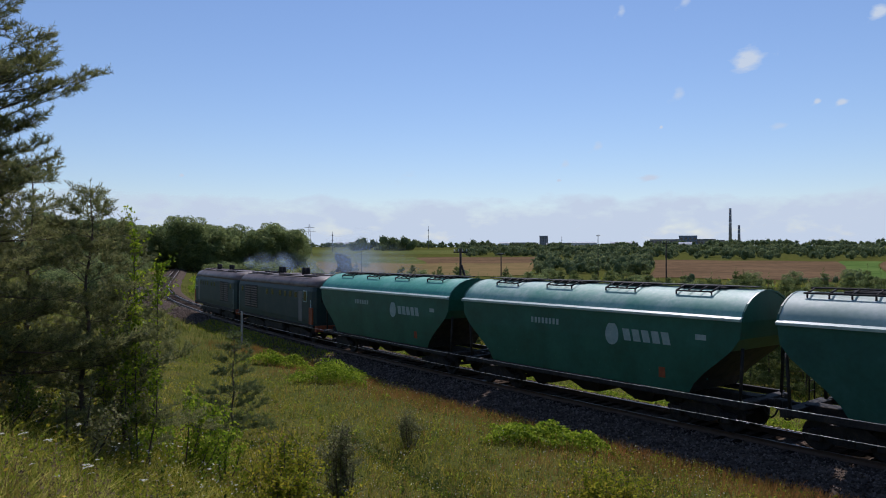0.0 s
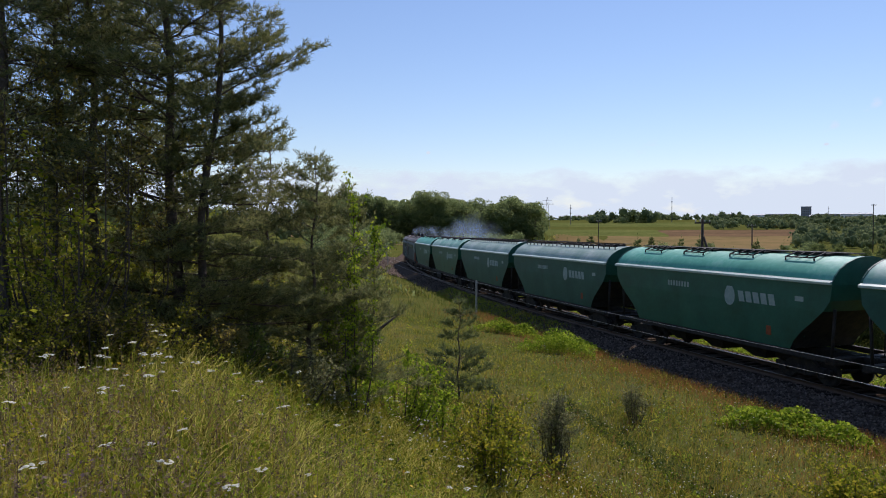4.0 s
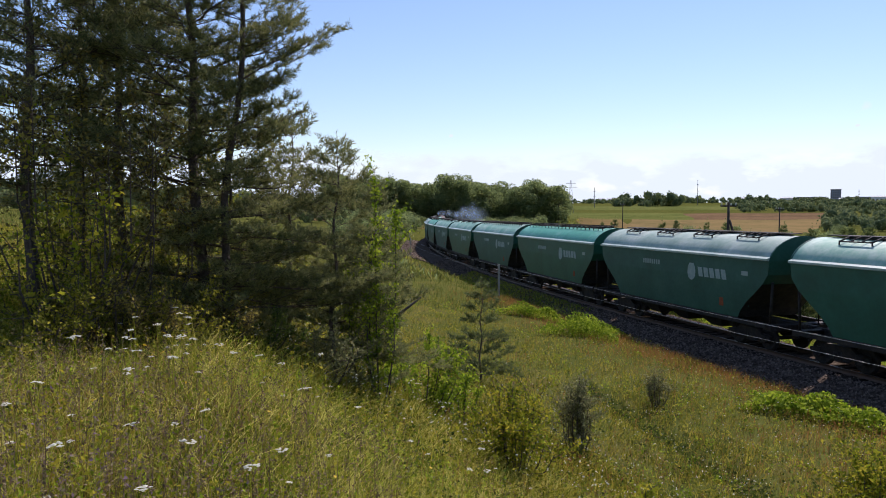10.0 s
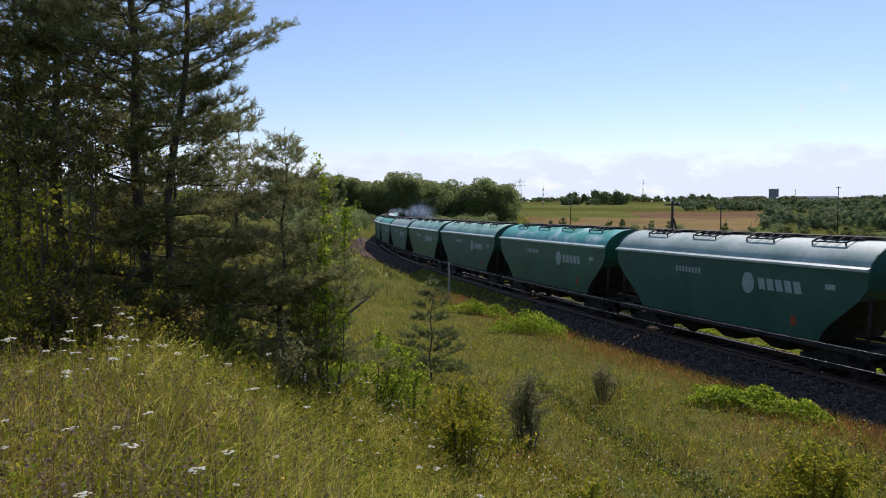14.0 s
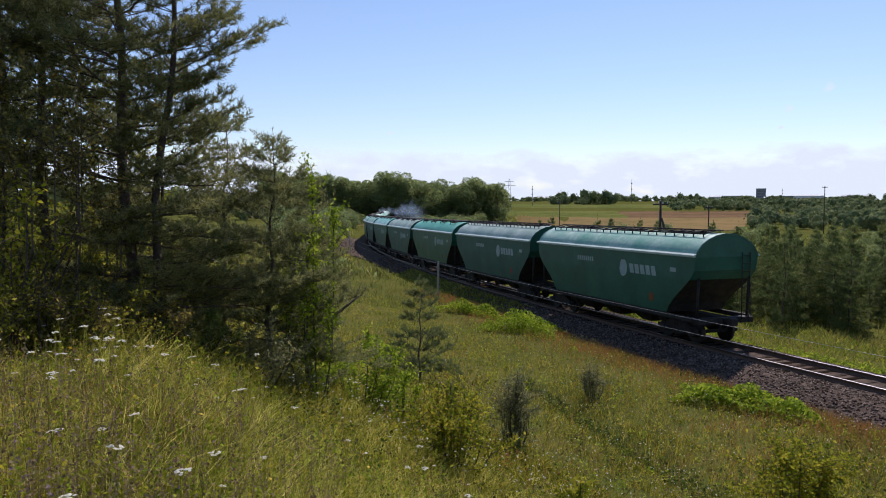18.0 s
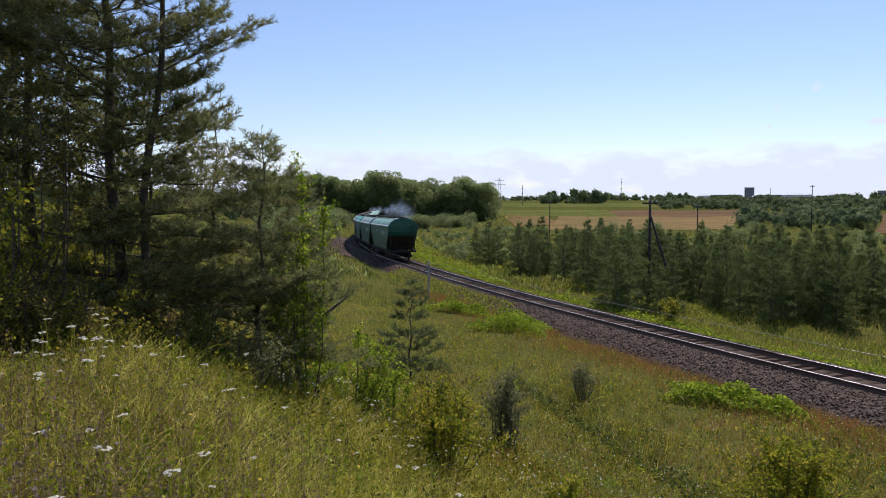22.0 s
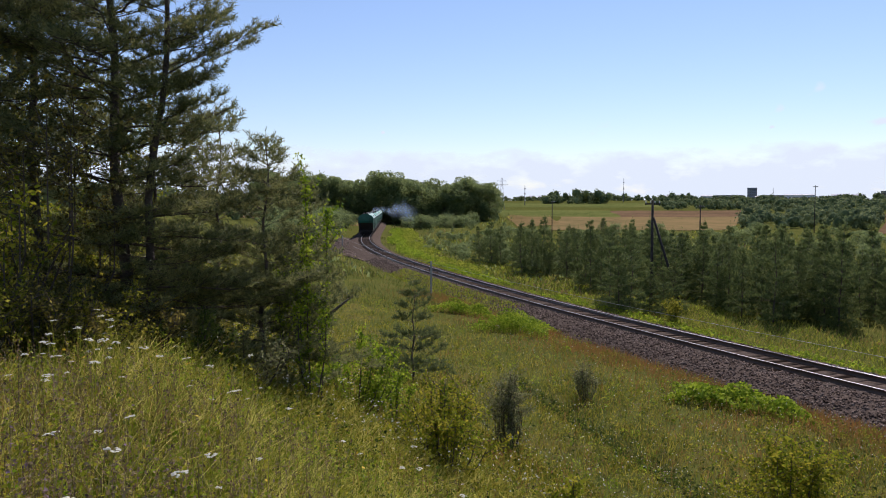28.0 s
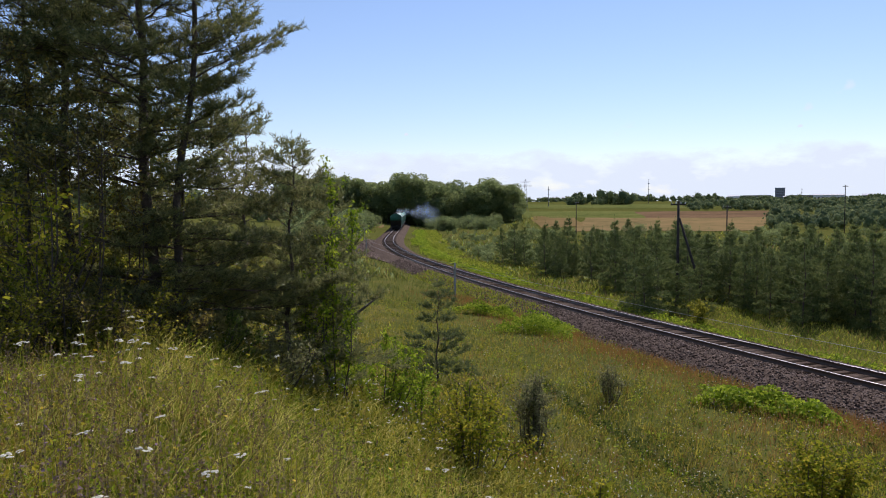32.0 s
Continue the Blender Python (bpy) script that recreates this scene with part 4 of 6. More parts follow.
# foreground pines on the hillside: bearing, distance, height, trunk radius, reach by height, bend, whorl, boughs a whorl, extra boughs, needles a shoot, label
GROVE = [(23.1, 10.4, 8.2, .088, [(0, 1.1), (.2, 1.5), (.5, 1.45), (.8, .9), (1, .15)], [(.5, -.1, -.08), (1, -.3, 0)], 0.36, 7, [(3.3, 190, 1.6, 15), (4.2, 160, 1.7, 20)], 24, "tall dark Scots pine with a straight trunk on the hillside"),
         (21.8, 10.1, 7.6, .066, [(0, 1.0), (.2, .9), (.34, .62), (.46, .62), (.56, 1.0), (.8, .7), (1, .15)], [(.25, .09, .03), (.55, .3, .12), (1, .5, .2)], 0.30, 6, [(.45, 15, 2.5, -2), (.75, 5, 2.1, 2), (.6, 48, 2.0, 1), (1.4, 20, 1.4, 6), (3.5, 22, 1.5, 34), (3.4, 40, 1.3, 30), (2.3, 15, .95, 22), (1.75, 28, 1.2, 12), (2.9, 18, .85, 30), (2.65, 45, .9, 25), (3.15, 5, .8, 32)], 24, "slender leaning Scots pine with open upper boughs"),
         (13.6, 10.8, 3.55, .045, [(0, 1.3), (.3, 1.15), (.6, .75), (.85, .45), (1, .1)], [(1, .12, .05)], 0.24, 6, [(.5, 5, 1.7, 3), (.9, 20, 1.5, 10)], 24, "bushy low pine with boughs down to the grass"),
         (10.8, 11.4, 3.35, .04, [(0, .8), (.3, .75), (.6, .55), (.85, .3), (1, .08)], [(1, .15, .05)], 0.26, 5, [], 22, "slim young pine with upright candle shoots"),
         (17.0, 11.8, 3.7, .05, [(0, 1.4), (.4, 1.25), (.8, .8), (1, .25)], [(1, .1, .1)], 0.36, 5, [], 20, "bushy half-grown pine in the shade of taller ones"),
         (28.6, 11.4, 7.8, .08, [(0, .7), (.3, 1.2), (.55, 1.65), (.8, 1.2), (1, .3)], [(1, -.2, .2)], 0.36, 6, [], 20, "dense dark Scots pine behind its neighbours"),
         (34.5, 10.2, 7.4, .08, [(0, .7), (.3, 1.2), (.55, 1.65), (.8, 1.2), (1, .3)], [(1, -.1, .3)], 0.36, 6, [], 20, "dense dark Scots pine at the edge of the grove"),
         (31.4, 13.0, 6.8, .07, [(0, .9), (.35, 1.5), (.6, 1.5), (.85, .9), (1, .2)], [(1, .2, 0)], .36, 6, [], 18, "dense dark pine closing the back of the grove"),
         (21.4, 12.9, 4.6, .05, [(0, 1.5), (.4, 1.3), (.8, .7), (1, .1)], [(1, .1, 0)], 0.36, 5, [], 18, "shaded half-grown pine behind two taller trunks")]
rng = np.random.default_rng(11)
for az, d, h, tr, reach, bend, wh, per, extra, cnt, label in GROVE:
    w, n = scots_pine(rng, h, tr, reach, .24 if az > 28 and h > 5 else .06, bend, wh, per, extra, cnt + 4 if cnt > 21 else 14, .066, .0075 if cnt > 21 else .013)
    plant("pine_tree", w, n, M["needle"], at_polar(az, d), label, "pine tree", "hillside pines")
w, n = scots_pine(rng, 3.0, .036, [(0, 1.15), (.3, 1.1), (.6, .75), (.85, .38), (1, .1)], .1, [(1, .06, 0)], .4, 5, (), 21, .085, .013, .13, .55)
plant("pine_sapling", w, n, M["needle_sapling"], at_polar(1.9, 21.2), "young pine sapling with open whorls on the meadow", "pine sapling")


def bush_data(rng, h, r, n_leaf, leaf, stems=9, spread=.6, upright=.5):
    """A many-stemmed shrub: curved stems, twigs, leaves massed along them."""
    segs, tips = [], []
    for i in range(stems):
        a = rng.uniform(0, math.tau)
        out = r * math.sqrt(rng.uniform(.02, 1.0))
        L = h * rng.uniform(.72, 1.08) * (1 - .5 * (out / r) ** 2)
        foot = out * rng.uniform(.1, .4)
        p0 = np.array([math.cos(a) * foot, math.sin(a) * foot, -.1])
        p1 = np.array([math.cos(a) * out * .78, math.sin(a) * out * .78, L * .45])
        top = out * (1 if upright <= .5 else .8)
        p2 = np.array([math.cos(a) * top, math.sin(a) * top, L * rng.uniform(.8, 1)])
        segs += [(p0, p1, .014, .01), (p1, p2, .01, .004)]
        tips += [(p1 * .8, p2), (p1 * .25, p1)]
        for q in range(6):
            u = rng.uniform(.3, 1)
            b0 = p1 * (1 - u) + p2 * u if u > .4 else p0 + (p1 - p0) * rng.uniform(.5, 1)
            b1 = b0 + unit(rng.normal(size=3) * [1, 1, .5] + [0, 0, upright]) * rng.uniform(.15, .38) * h * spread
            segs.append((b0, b1, .005, .002))
            tips.append((b0, b1))
    A, B = np.array([t[0] for t in tips]), np.array([t[1] for t in tips])
    W = np.linalg.norm(B - A, axis=1)
    idx = rng.choice(len(tips), n_leaf, p=W / W.sum())
    pos = A[idx] + (B[idx] - A[idx]) * rng.uniform(0, 1.05, (n_leaf, 1)) + rng.normal(size=(n_leaf, 3)) * leaf * .7
    pos[:, 2] = np.abs(pos[:, 2])
    return stick_mesh(segs, 5), leaves(pos, leaf * rng.uniform(.6, 1.25, n_leaf), rng)


def shrub(name, az, d, h, r, n, leaf, mat, label, seed, stems=9, spread=.6, upright=.5):
    w, c = bush_data(np.random.default_rng(seed), h, r, n, leaf, stems, spread, upright)
    return plant(name, w, c, M[mat], at_polar(az, d), label, "shrub", crown_name="foliage", wood_name="stem")


shrub("leafy_bush", -1.0, 10.3, 1.4, .75, 5200, .056, "yellow_leaf", "round leafy bush with small yellowish green leaves", 21, 24, 1.0)
shrub("grey_shrub", -5.9, 14.4, 2.0, .42, 6500, .045, "grey_leaf", "upright grey-green willow-like shrub in the meadow", 22, 26, .75, .6)
shrub("small_shrub", -11.9, 20.8, 1.35, .36, 2000, .05, "grey_leaf", "small dark upright shrub in dry grass", 23, 16, .8, .6)
shrub("leafy_bush", -26.3, 11.6, 2.15, .78, 8500, .06, "yellow_leaf", "spreading leafy bush with reddish tips", 24, 24, .9)
shrub("leafy_sapling", -10.7, 8.6, 1.0, .28, 600, .065, "yellow_leaf", "thin yellow-green broadleaf sapling", 25, 5, .5, 1.2)
shrub("dry_weed", -12.2, 8.7, .85, .25, 260, .03, "seed", "dry brown weed stalks in the meadow", 35, 7, .5, 1.2)
shrub("yellow_green_shrub", 6.4, 12.8, 1.5, .8, 3400, .065, "lush", "bright yellow-green leafy shrub below the pines", 26, 16)
shrub("yellow_green_shrub", 3.2, 13.6, 1.2, .45, 1600, .06, "lush", "yellow-green leafy shrub beside a pine sapling", 27, 9)
shrub("young_birch", 9.7, 10.8, 3.7, .6, 3800, .055, "lush", "slender young broadleaf tree with yellowing leaves", 28, 8, .35, 1.2)
shrub("broadleaf_tree", 31.5, 9.6, 4.4, 1.5, 4600, .055, "rust_leaf", "broadleaf tree with dark and browning leaves among pines", 29, 12, .8, .7)
shrub("broadleaf_tree", 27.4, 9.6, 3.4, 1.0, 1800, .055, "rust_leaf", "thin young tree with yellowing leaf sprays", 33, 8, .8, .8)
shrub("young_birch", 32.5, 8.6, 2.7, .8, 900, .06, "yellow_leaf", "thin young tree with bright yellow-green leaf sprays", 66, 6, .9, .7)
for az, d, h, r, mat, seed in ((26.0, 8.9, .8, .8, "bush", 61), (29.0, 8.5, .9, .8, "rust_leaf", 62), (32.2, 8.3, 1.0, .9, "bush", 63), (35.2, 7.8, .9, .8, "bush", 64), (22.4, 9.3, .7, .7, "rust_leaf", 65)):
    shrub("undergrowth_shrub", az, d, h, r, 3600, .04, mat, "low olive-brown undergrowth shrub at the edge of the grove", seed, 18, 1.0)
shrub("olive_shrub", 28.4, 11.6, 1.5, 1.2, 3600, .055, "bush", "olive green shrub at the foot of the pines", 36, 20, 1.0)
shrub("olive_shrub", 33.5, 11.4, 1.6, 1.2, 3600, .06, "yellow_leaf", "olive shrub in the light behind the grove", 37, 20, 1.0)
shrub("olive_shrub", 22.3, 11.8, 1.3, 1.1, 3600, .06, "bush", "brownish undergrowth shrub between the trunks", 38, 20, 1.0)
shrub("olive_shrub", 18.2, 12.6, 2.0, 1.1, 6000, .055, "bush", "olive undergrowth shrub behind the pine boughs", 39, 18, 1.0)
shrub("broadleaf_tree", 27.2, 14.5, 5.0, 2.0, 9000, .075, "yellow_leaf", "sunlit broadleaf tree behind the pines", 40, 14, .8, .6)
shrub("grey_shrub", 14.8, 9.4, .85, .7, 3000, .04, "grey_leaf", "low grey-leaved shrub under the pine boughs", 30, 12)
# shade of the pines put into the darker leaf colour of this shrub
shrub("grey_shrub", 19.5, 9.4, .7, .7, 2600, .04, "shade_leaf", "low shrub with leaves coloured dark for the pines' shade", 34, 12)
shrub("roadside_shrub", -17.9, 43.2, 1.9, .95, 1900, .13, "bush", "rounded olive shrub beyond the railway", 31, 10)


# young pine plantation on the far side of the railway
def plantation():
    rng = np.random.default_rng(5)
    kinds = []
    for i in range(5):
        k = 1 + .12 * (i % 3)
        w, n = scots_pine(rng, 5.8, .055, [(0, 1.5 * k), (.25, 1.45 * k), (.5, 1.05 * k), (.75, .55 * k), (.92, .22), (1, .06)], .04, [(.5, .1 * (i - 2), .05), (1, 0, .05 * i)], .5, 5, (), 13, .16, .026, .2, 1.25)
        kinds.append((mesh_np("trunk", *w, M["bark"], True), mesh_np("crown", *n, M["needle_young"])))
    placed = []
    tries = 0
    while len(placed) < 270 and tries < 14000:
        tries += 1
        az, d = rng.uniform(-64, -2.2), rng.uniform(36, 98)
        x, y = polar(az, d)
        s, u = (float(q[0]) for q in line_coords(x, y))
        edge = float(np.interp(s, [0, 14, 30, 50], [18.4, 16.8, 15.0, 13.8])) + 2.2 * math.sin(s * .35)
        if not (-45 < u < -edge) or s > 84 + 8 * math.sin(u * .8):
            continue
        if s > 40 and -u > 32:
            continue
        if -18.9 < az < -16.0 and d < 48.5:
            continue
        if any((x - a) ** 2 + (y - b) ** 2 < 2.9 for a, b in placed):
            continue
        placed.append((x, y))
        sc = rng.uniform(.72, 1.08) * (.55 if rng.random() < .1 else 1)
        w, c = kinds[len(placed) % 5]
        ob = empty("young_pine", pose(x, y, gz(x, y) - .05, 0, 0, rng.uniform(0, 360)) @ Matrix.Diagonal((sc, sc, sc * rng.uniform(.9, 1.1), 1)))
        part("trunk", w, None, ob)
        part("crown", c, None, ob)
        tagged(ob, "young plantation pine with upright leader shoots", "pine tree", "young pines beyond the railway")
    for az, d, sc in ((-15.0, 50, .9), (-14.2, 47.5, .8), (-13.4, 50, .86), (-14.6, 53, .92), (-16.5, 51.5, .62), (-17.4, 50.2, .58), (-18.3, 52.5, .66)):
        w, c = kinds[int(d) % 5]
        ob = empty("young_pine", at_polar(az, d, .05, d * 40) @ Matrix.Diagonal((sc, sc, sc, 1)))
        part("trunk", w, None, ob)
        part("crown", c, None, ob)
        tagged(ob, "young plantation pine before a utility pole", "pine tree", "young pines beyond the railway")


plantation()


def broadleaf_data(rng, h, r, n_leaf, leaf, trunk_r, low=.1):
    """A broad crown built from many clumps on limbs."""
    segs = [(np.array([0, 0, -.5]), np.array([0, 0, h * .35]), trunk_r, trunk_r * .8), (np.array([0, 0, h * .35]), np.array([.3, .2, h * .8]), trunk_r * .8, trunk_r * .25)]
    pos = []
    clumps = 30
    for i in range(clumps):
        t = rng.uniform(low, 1)
        a = rng.uniform(0, math.tau)
        rr = r * math.sqrt(max(.05, 1 - ((t - .5) / .56) ** 2)) * rng.uniform(.35, .85)
        c = np.array([math.cos(a) * rr, math.sin(a) * rr, h * t * .93])
        segs.append((np.array([0, 0, h * t * .65]), c, trunk_r * .3, trunk_r * .08))
        cr = r * rng.uniform(.26, .46)
        k = n_leaf // clumps
        v = unit(rng.normal(size=(k, 3))) * rng.uniform(.55, 1.08, (k, 1)) ** .5 * cr * [1, 1, .8]
        pos.append(c + v)
    pos = np.concatenate(pos)
    return stick_mesh(segs, 6), leaves(pos, leaf * rng.uniform(.6, 1.3, len(pos)), rng, .6)


def woods():
    rng = np.random.default_rng(8)
    kinds = []
    for i in range(6):
        w, n = broadleaf_data(rng, 16.5 + i * .8, 6.0 + .6 * (i % 3), 11000, .55, .3)
        kinds.append((mesh_np("trunk", *w, M["bark"], True), mesh_np("crown", *n, M["wood_leaf"])))
    # rows of trees on the wooded knoll: bearing, top height rule
    count = 0
    for row, d0 in enumerate((286, 300, 316, 334)):
        for az in np.arange(-4.6, 14, .95):
            a = az + rng.uniform(-.4, .4)
            if a < -4.7 + row * .12:
                a = -4.5 + rng.uniform(0, .4)
            d = d0 + rng.uniform(-6, 6)
            x, y = polar(a, d)
            sc = float(np.interp(a, [-4.8, -3.6, -1, 2, 4.5, 6.5, 8, 14], [.66, .82, .95, .98, .98, .92, .88, .88])) * rng.uniform(.9, 1.06)
            w, c = kinds[int(rng.integers(6))]
            ob = empty("broadleaf_tree", pose(x, y, gz(x, y) - .3, 0, 0, rng.uniform(0, 360)) @ Matrix.Diagonal((sc, sc, sc, 1)))
            part("trunk", w, None, ob)
            part("crown", c, None, ob)
            tagged(ob, "tall dark green broadleaf tree of the wooded knoll", "tree", "woods on the knoll")
    # undergrowth and scrub between the track and the knoll, and on the right slope
    small = []
    for i in range(5):
        w, n = broadleaf_data(rng, 3.2, 1.8, 2400, .2, .05, .02)
        small.append((mesh_np("stem", *w, M["bark"], True), mesh_np("foliage", *n, M["wood_leaf"])))
    spots = [(rng.uniform(-8, .5), rng.uniform(100, 190), .5) for _ in range(26)] + [(rng.uniform(-3.0, 3.2), rng.uniform(235, 285), rng.uniform(.5, 1.4)) for _ in range(60)]
    spots += [(rng.uniform(6.2, 13), rng.uniform(120, 270), 1.4) for _ in range(60)] + [(rng.uniform(-50, -4), rng.uniform(80, 190), .8) for _ in range(90)] + [(rng.uniform(-7, 1), rng.uniform(100, 235), .34) for _ in range(45)]
    for a, d, k in spots:
        x, y = polar(a, d)
        s, u = (float(q[0]) for q in line_coords(x, y))
        if -9 < u < 8 or (u < 0 and s < 60 and -u < 14):
            continue
        sc = k * rng.uniform(.6, 1.25)
        w, c = small[int(rng.integers(5))]
        ob = empty("scrub_bush", pose(x, y, gz(x, y) - .1, 0, 0, rng.uniform(0, 360)) @ Matrix.Diagonal((sc * 1.2, sc * 1.2, sc, 1)))
        part("stem", w, None, ob)
        part("foliage", c, None, ob)
        tagged(ob, "scrubby green bush on rough grassland", "bush", "scrub along the valley")


woods()


def far_hedges():
    """Tree belts near the skyline, too many to count."""
    rng = np.random.default_rng(9)
    P, S, C = [], [], []
    belts = [(-4.5, -30, 960, 1150, 6.5, 800), (-12.5, -19.5, 980, 1100, 10, 110), (-30, -62, 960, 1150, 9, 900), (-29.2, -29.7, 760, 775, 12, 6), (-8.6, -9.6, 700, 720, 12, 14), (-16.5, -62, 520, 820, 5.5, 1500), (-18.5, -29.5, 440, 520, 5.5, 160), (-17.5, -30, 420, 520, 6, 170), (-8.5, -13.2, 690, 750, 12, 75), (-23, -31.5, 200, 430, 4.2, 520), (-29.5, -62, 365, 520, 5.5, 520), (14, 40, 200, 420, 8, 450), (-30, -62, 120, 180, 2.6, 60)]
    for a0, a1, d0, d1, hh, n in belts:
        az = rng.uniform(min(a0, a1), max(a0, a1), n)
        d = rng.uniform(d0, d1, n)
        keep = np.sin(az * 1.7 + d * .013) + rng.normal(size=n) * .6 > -.4
        for a, dd in zip(az[keep], d[keep]):
            x, y = polar(a, dd)
            h = hh * (.4 + .85 * rng.random() ** 1.6)
            for lump in range(3):
                r = h * rng.uniform(.24, .4)
                o = np.array([rng.normal() * h * .26, rng.normal() * h * .26, h * rng.uniform(.25, .72)])
                k = 30
                c = unit(rng.normal(size=(k, 3))) * rng.uniform(.7, 1.3, (k, 1)) * r * [1, 1, .85] + o + [x, y, 0]
                P.append((c, x, y))
                S.append(np.full(k, r * .42))
                C.append((x + o[0], y + o[1], o[2], r))
    zs = height(np.array([p[1] for p in P]), np.array([p[2] for p in P]))
    pos = np.concatenate([p[0] + [0, 0, z] for p, z in zip(P, zs)])
    v, f = leaves(pos, np.concatenate(S), rng, .5)
    # uneven cores of the crowns
    ring = np.array([(math.cos(i * math.tau / 7) * q, math.sin(i * math.tau / 7) * q, z) for q, z in ((.5, -.8), (.85, -.1), (.65, .5), (.05, .8)) for i in range(7)])
    C = np.array(C)
    core = (ring[None] * rng.uniform(.65, 1.1, (len(C), 28, 1)) * C[:, 3][:, None, None] + np.stack([C[:, 0], C[:, 1], zs + C[:, 2]], 1)[:, None]).reshape(-1, 3)
    q = np.array([[r * 7 + i, r * 7 + (i + 1) % 7, r * 7 + 7 + (i + 1) % 7, r * 7 + 7 + i] for r in range(3) for i in range(7)])
    cf = (np.arange(len(C))[:, None, None] * 28 + q).reshape(-1, 4)
    ob = new("far_woods", mesh_np("far_woods", *merge([(v, f), (core, cf)]), M["far_leaf"]))
    tagged(ob, "belts of dark trees below the skyline", "trees", kind="stuff")


far_hedges()

# ---- meadow ----
def scatter(rng, n, a0, a1, d0, d1, power=1.0):
    """Plan points over a sector; density falls with distance when power > 0."""
    az = np.radians(rng.uniform(a0, a1, n))
    u = rng.random(n)
    d = d0 * (d1 / d0) ** u if power else np.sqrt(d0 ** 2 + (d1 ** 2 - d0 ** 2) * u)
    return -np.sin(az) * d, np.cos(az) * d, d


def patch_noise(x, y, f, seed=0.0):
    return np.sin(x * f + seed + 1.7 * np.sin(y * f * .7 + seed)) * np.cos(y * f * 1.1 - seed + 1.3 * np.sin(x * f * .6))


def meadow():
    rng = np.random.default_rng(3)
    sets = [("near_grass", 125000, -40, 40, 2.2, 11, .36, .006), ("middle_grass", 150000, -52, 42, 9, 46, .27, .011), ("far_grass", 60000, -60, 45, 40, 170, .5, .06)]
    for name, n, a0, a1, d0, d1, hh, wid in sets:
        x, y, d = scatter(rng, n, a0, a1, d0, d1)
        s, u = line_coords(x, y)
        keep = ~((s > 84) & (s < 146) & (u > 0) & (u < 8.2 * np.clip(np.sin((s - 78) / 72 * math.pi) * 1.2, .02, 1))) & ((u > 3.1 + .45 * patch_noise(x, y, .9)) | (u < -3.0)) & (d > 2.2)
        x, y, d, s, u = x[keep], y[keep], d[keep], s[keep], u[keep]
        z = height(x, y)
        lush = .72 + .3 * patch_noise(x, y, .8) + .35 * patch_noise(x, y, 2.7, 2.0) + .3 * patch_noise(x, y, 6.1, 1.0)
        h = hh * np.clip(lush, .3, 1.3) * rng.uniform(.5, 1.25, len(x))
        h *= np.interp(u, [3.5, 6, 12, 20], [.5, .75, .85, 1.0]) if name != "far_grass" else 1
        base = np.stack([x, y, z - .03], 1)
        lean = rng.normal(size=(len(x), 2)) * .42
        tip = base + np.stack([lean[:, 0] * h + .1 * h, lean[:, 1] * h, h], 1)
        w = wid * rng.uniform(.6, 1.5, len(x)) * np.interp(d, [2, 11, 46], [.7, 1.1, 1.5]) if name != "far_grass" else wid * rng.uniform(.6, 1.5, len(x)) * d / 90
        dryness = patch_noise(x, y, .33, 1.0) + .5 * patch_noise(x, y, 1.3) + 1.0 * smoothstep(10, 5, u) * (u > 0) * smoothstep(42, 32, s) + rng.normal(size=len(x)) * .5 - .5 * (d < 12) - .8 * (d > 46)
        for mat, sel, label in (({"near_grass": "grass", "middle_grass": "grass_mid"}.get(name, "grass_far"), dryness < 1.05, "tall green summer meadow grass"), ("dry", dryness >= 1.05, "dry reddish straw grass in the meadow")):
            bend = np.stack([lean[sel, 0], lean[sel, 1], -.25 * np.hypot(lean[sel, 0], lean[sel, 1])], 1) * -.32 * h[sel, None]
            v, f = blades(base[sel], tip[sel], w[sel], rng, bend)
            nm = name if mat != "dry" else name.replace("grass", "dry_grass")
            ob = new(nm, mesh_np(nm, v, f, M[mat]))
            tagged(ob, label, "grass", kind="stuff")


    # grass round about the viewpoint and behind it
    n = 62000
    x, y, d = scatter(rng, n, 38, 322, .5, 13, 0)
    x2, y2, d2 = scatter(rng, 4000, -40, 40, .5, 2.6, 0)
    x, y = np.concatenate([x, x2]), np.concatenate([y, y2])
    h = .3 * rng.uniform(.4, 1.2, len(x))
    base = np.stack([x, y, height(x, y) - .03], 1)
    tip = base + np.stack([rng.normal(size=len(x)) * h * .3, rng.normal(size=len(x)) * h * .3, h], 1)
    v, f = blades(base, tip, rng.uniform(.006, .014, len(x)), rng)
    tagged(new("hillside_grass", mesh_np("hillside_grass", v, f, M["grass"])), "summer grass on the hillside", "grass", kind="stuff")


meadow()


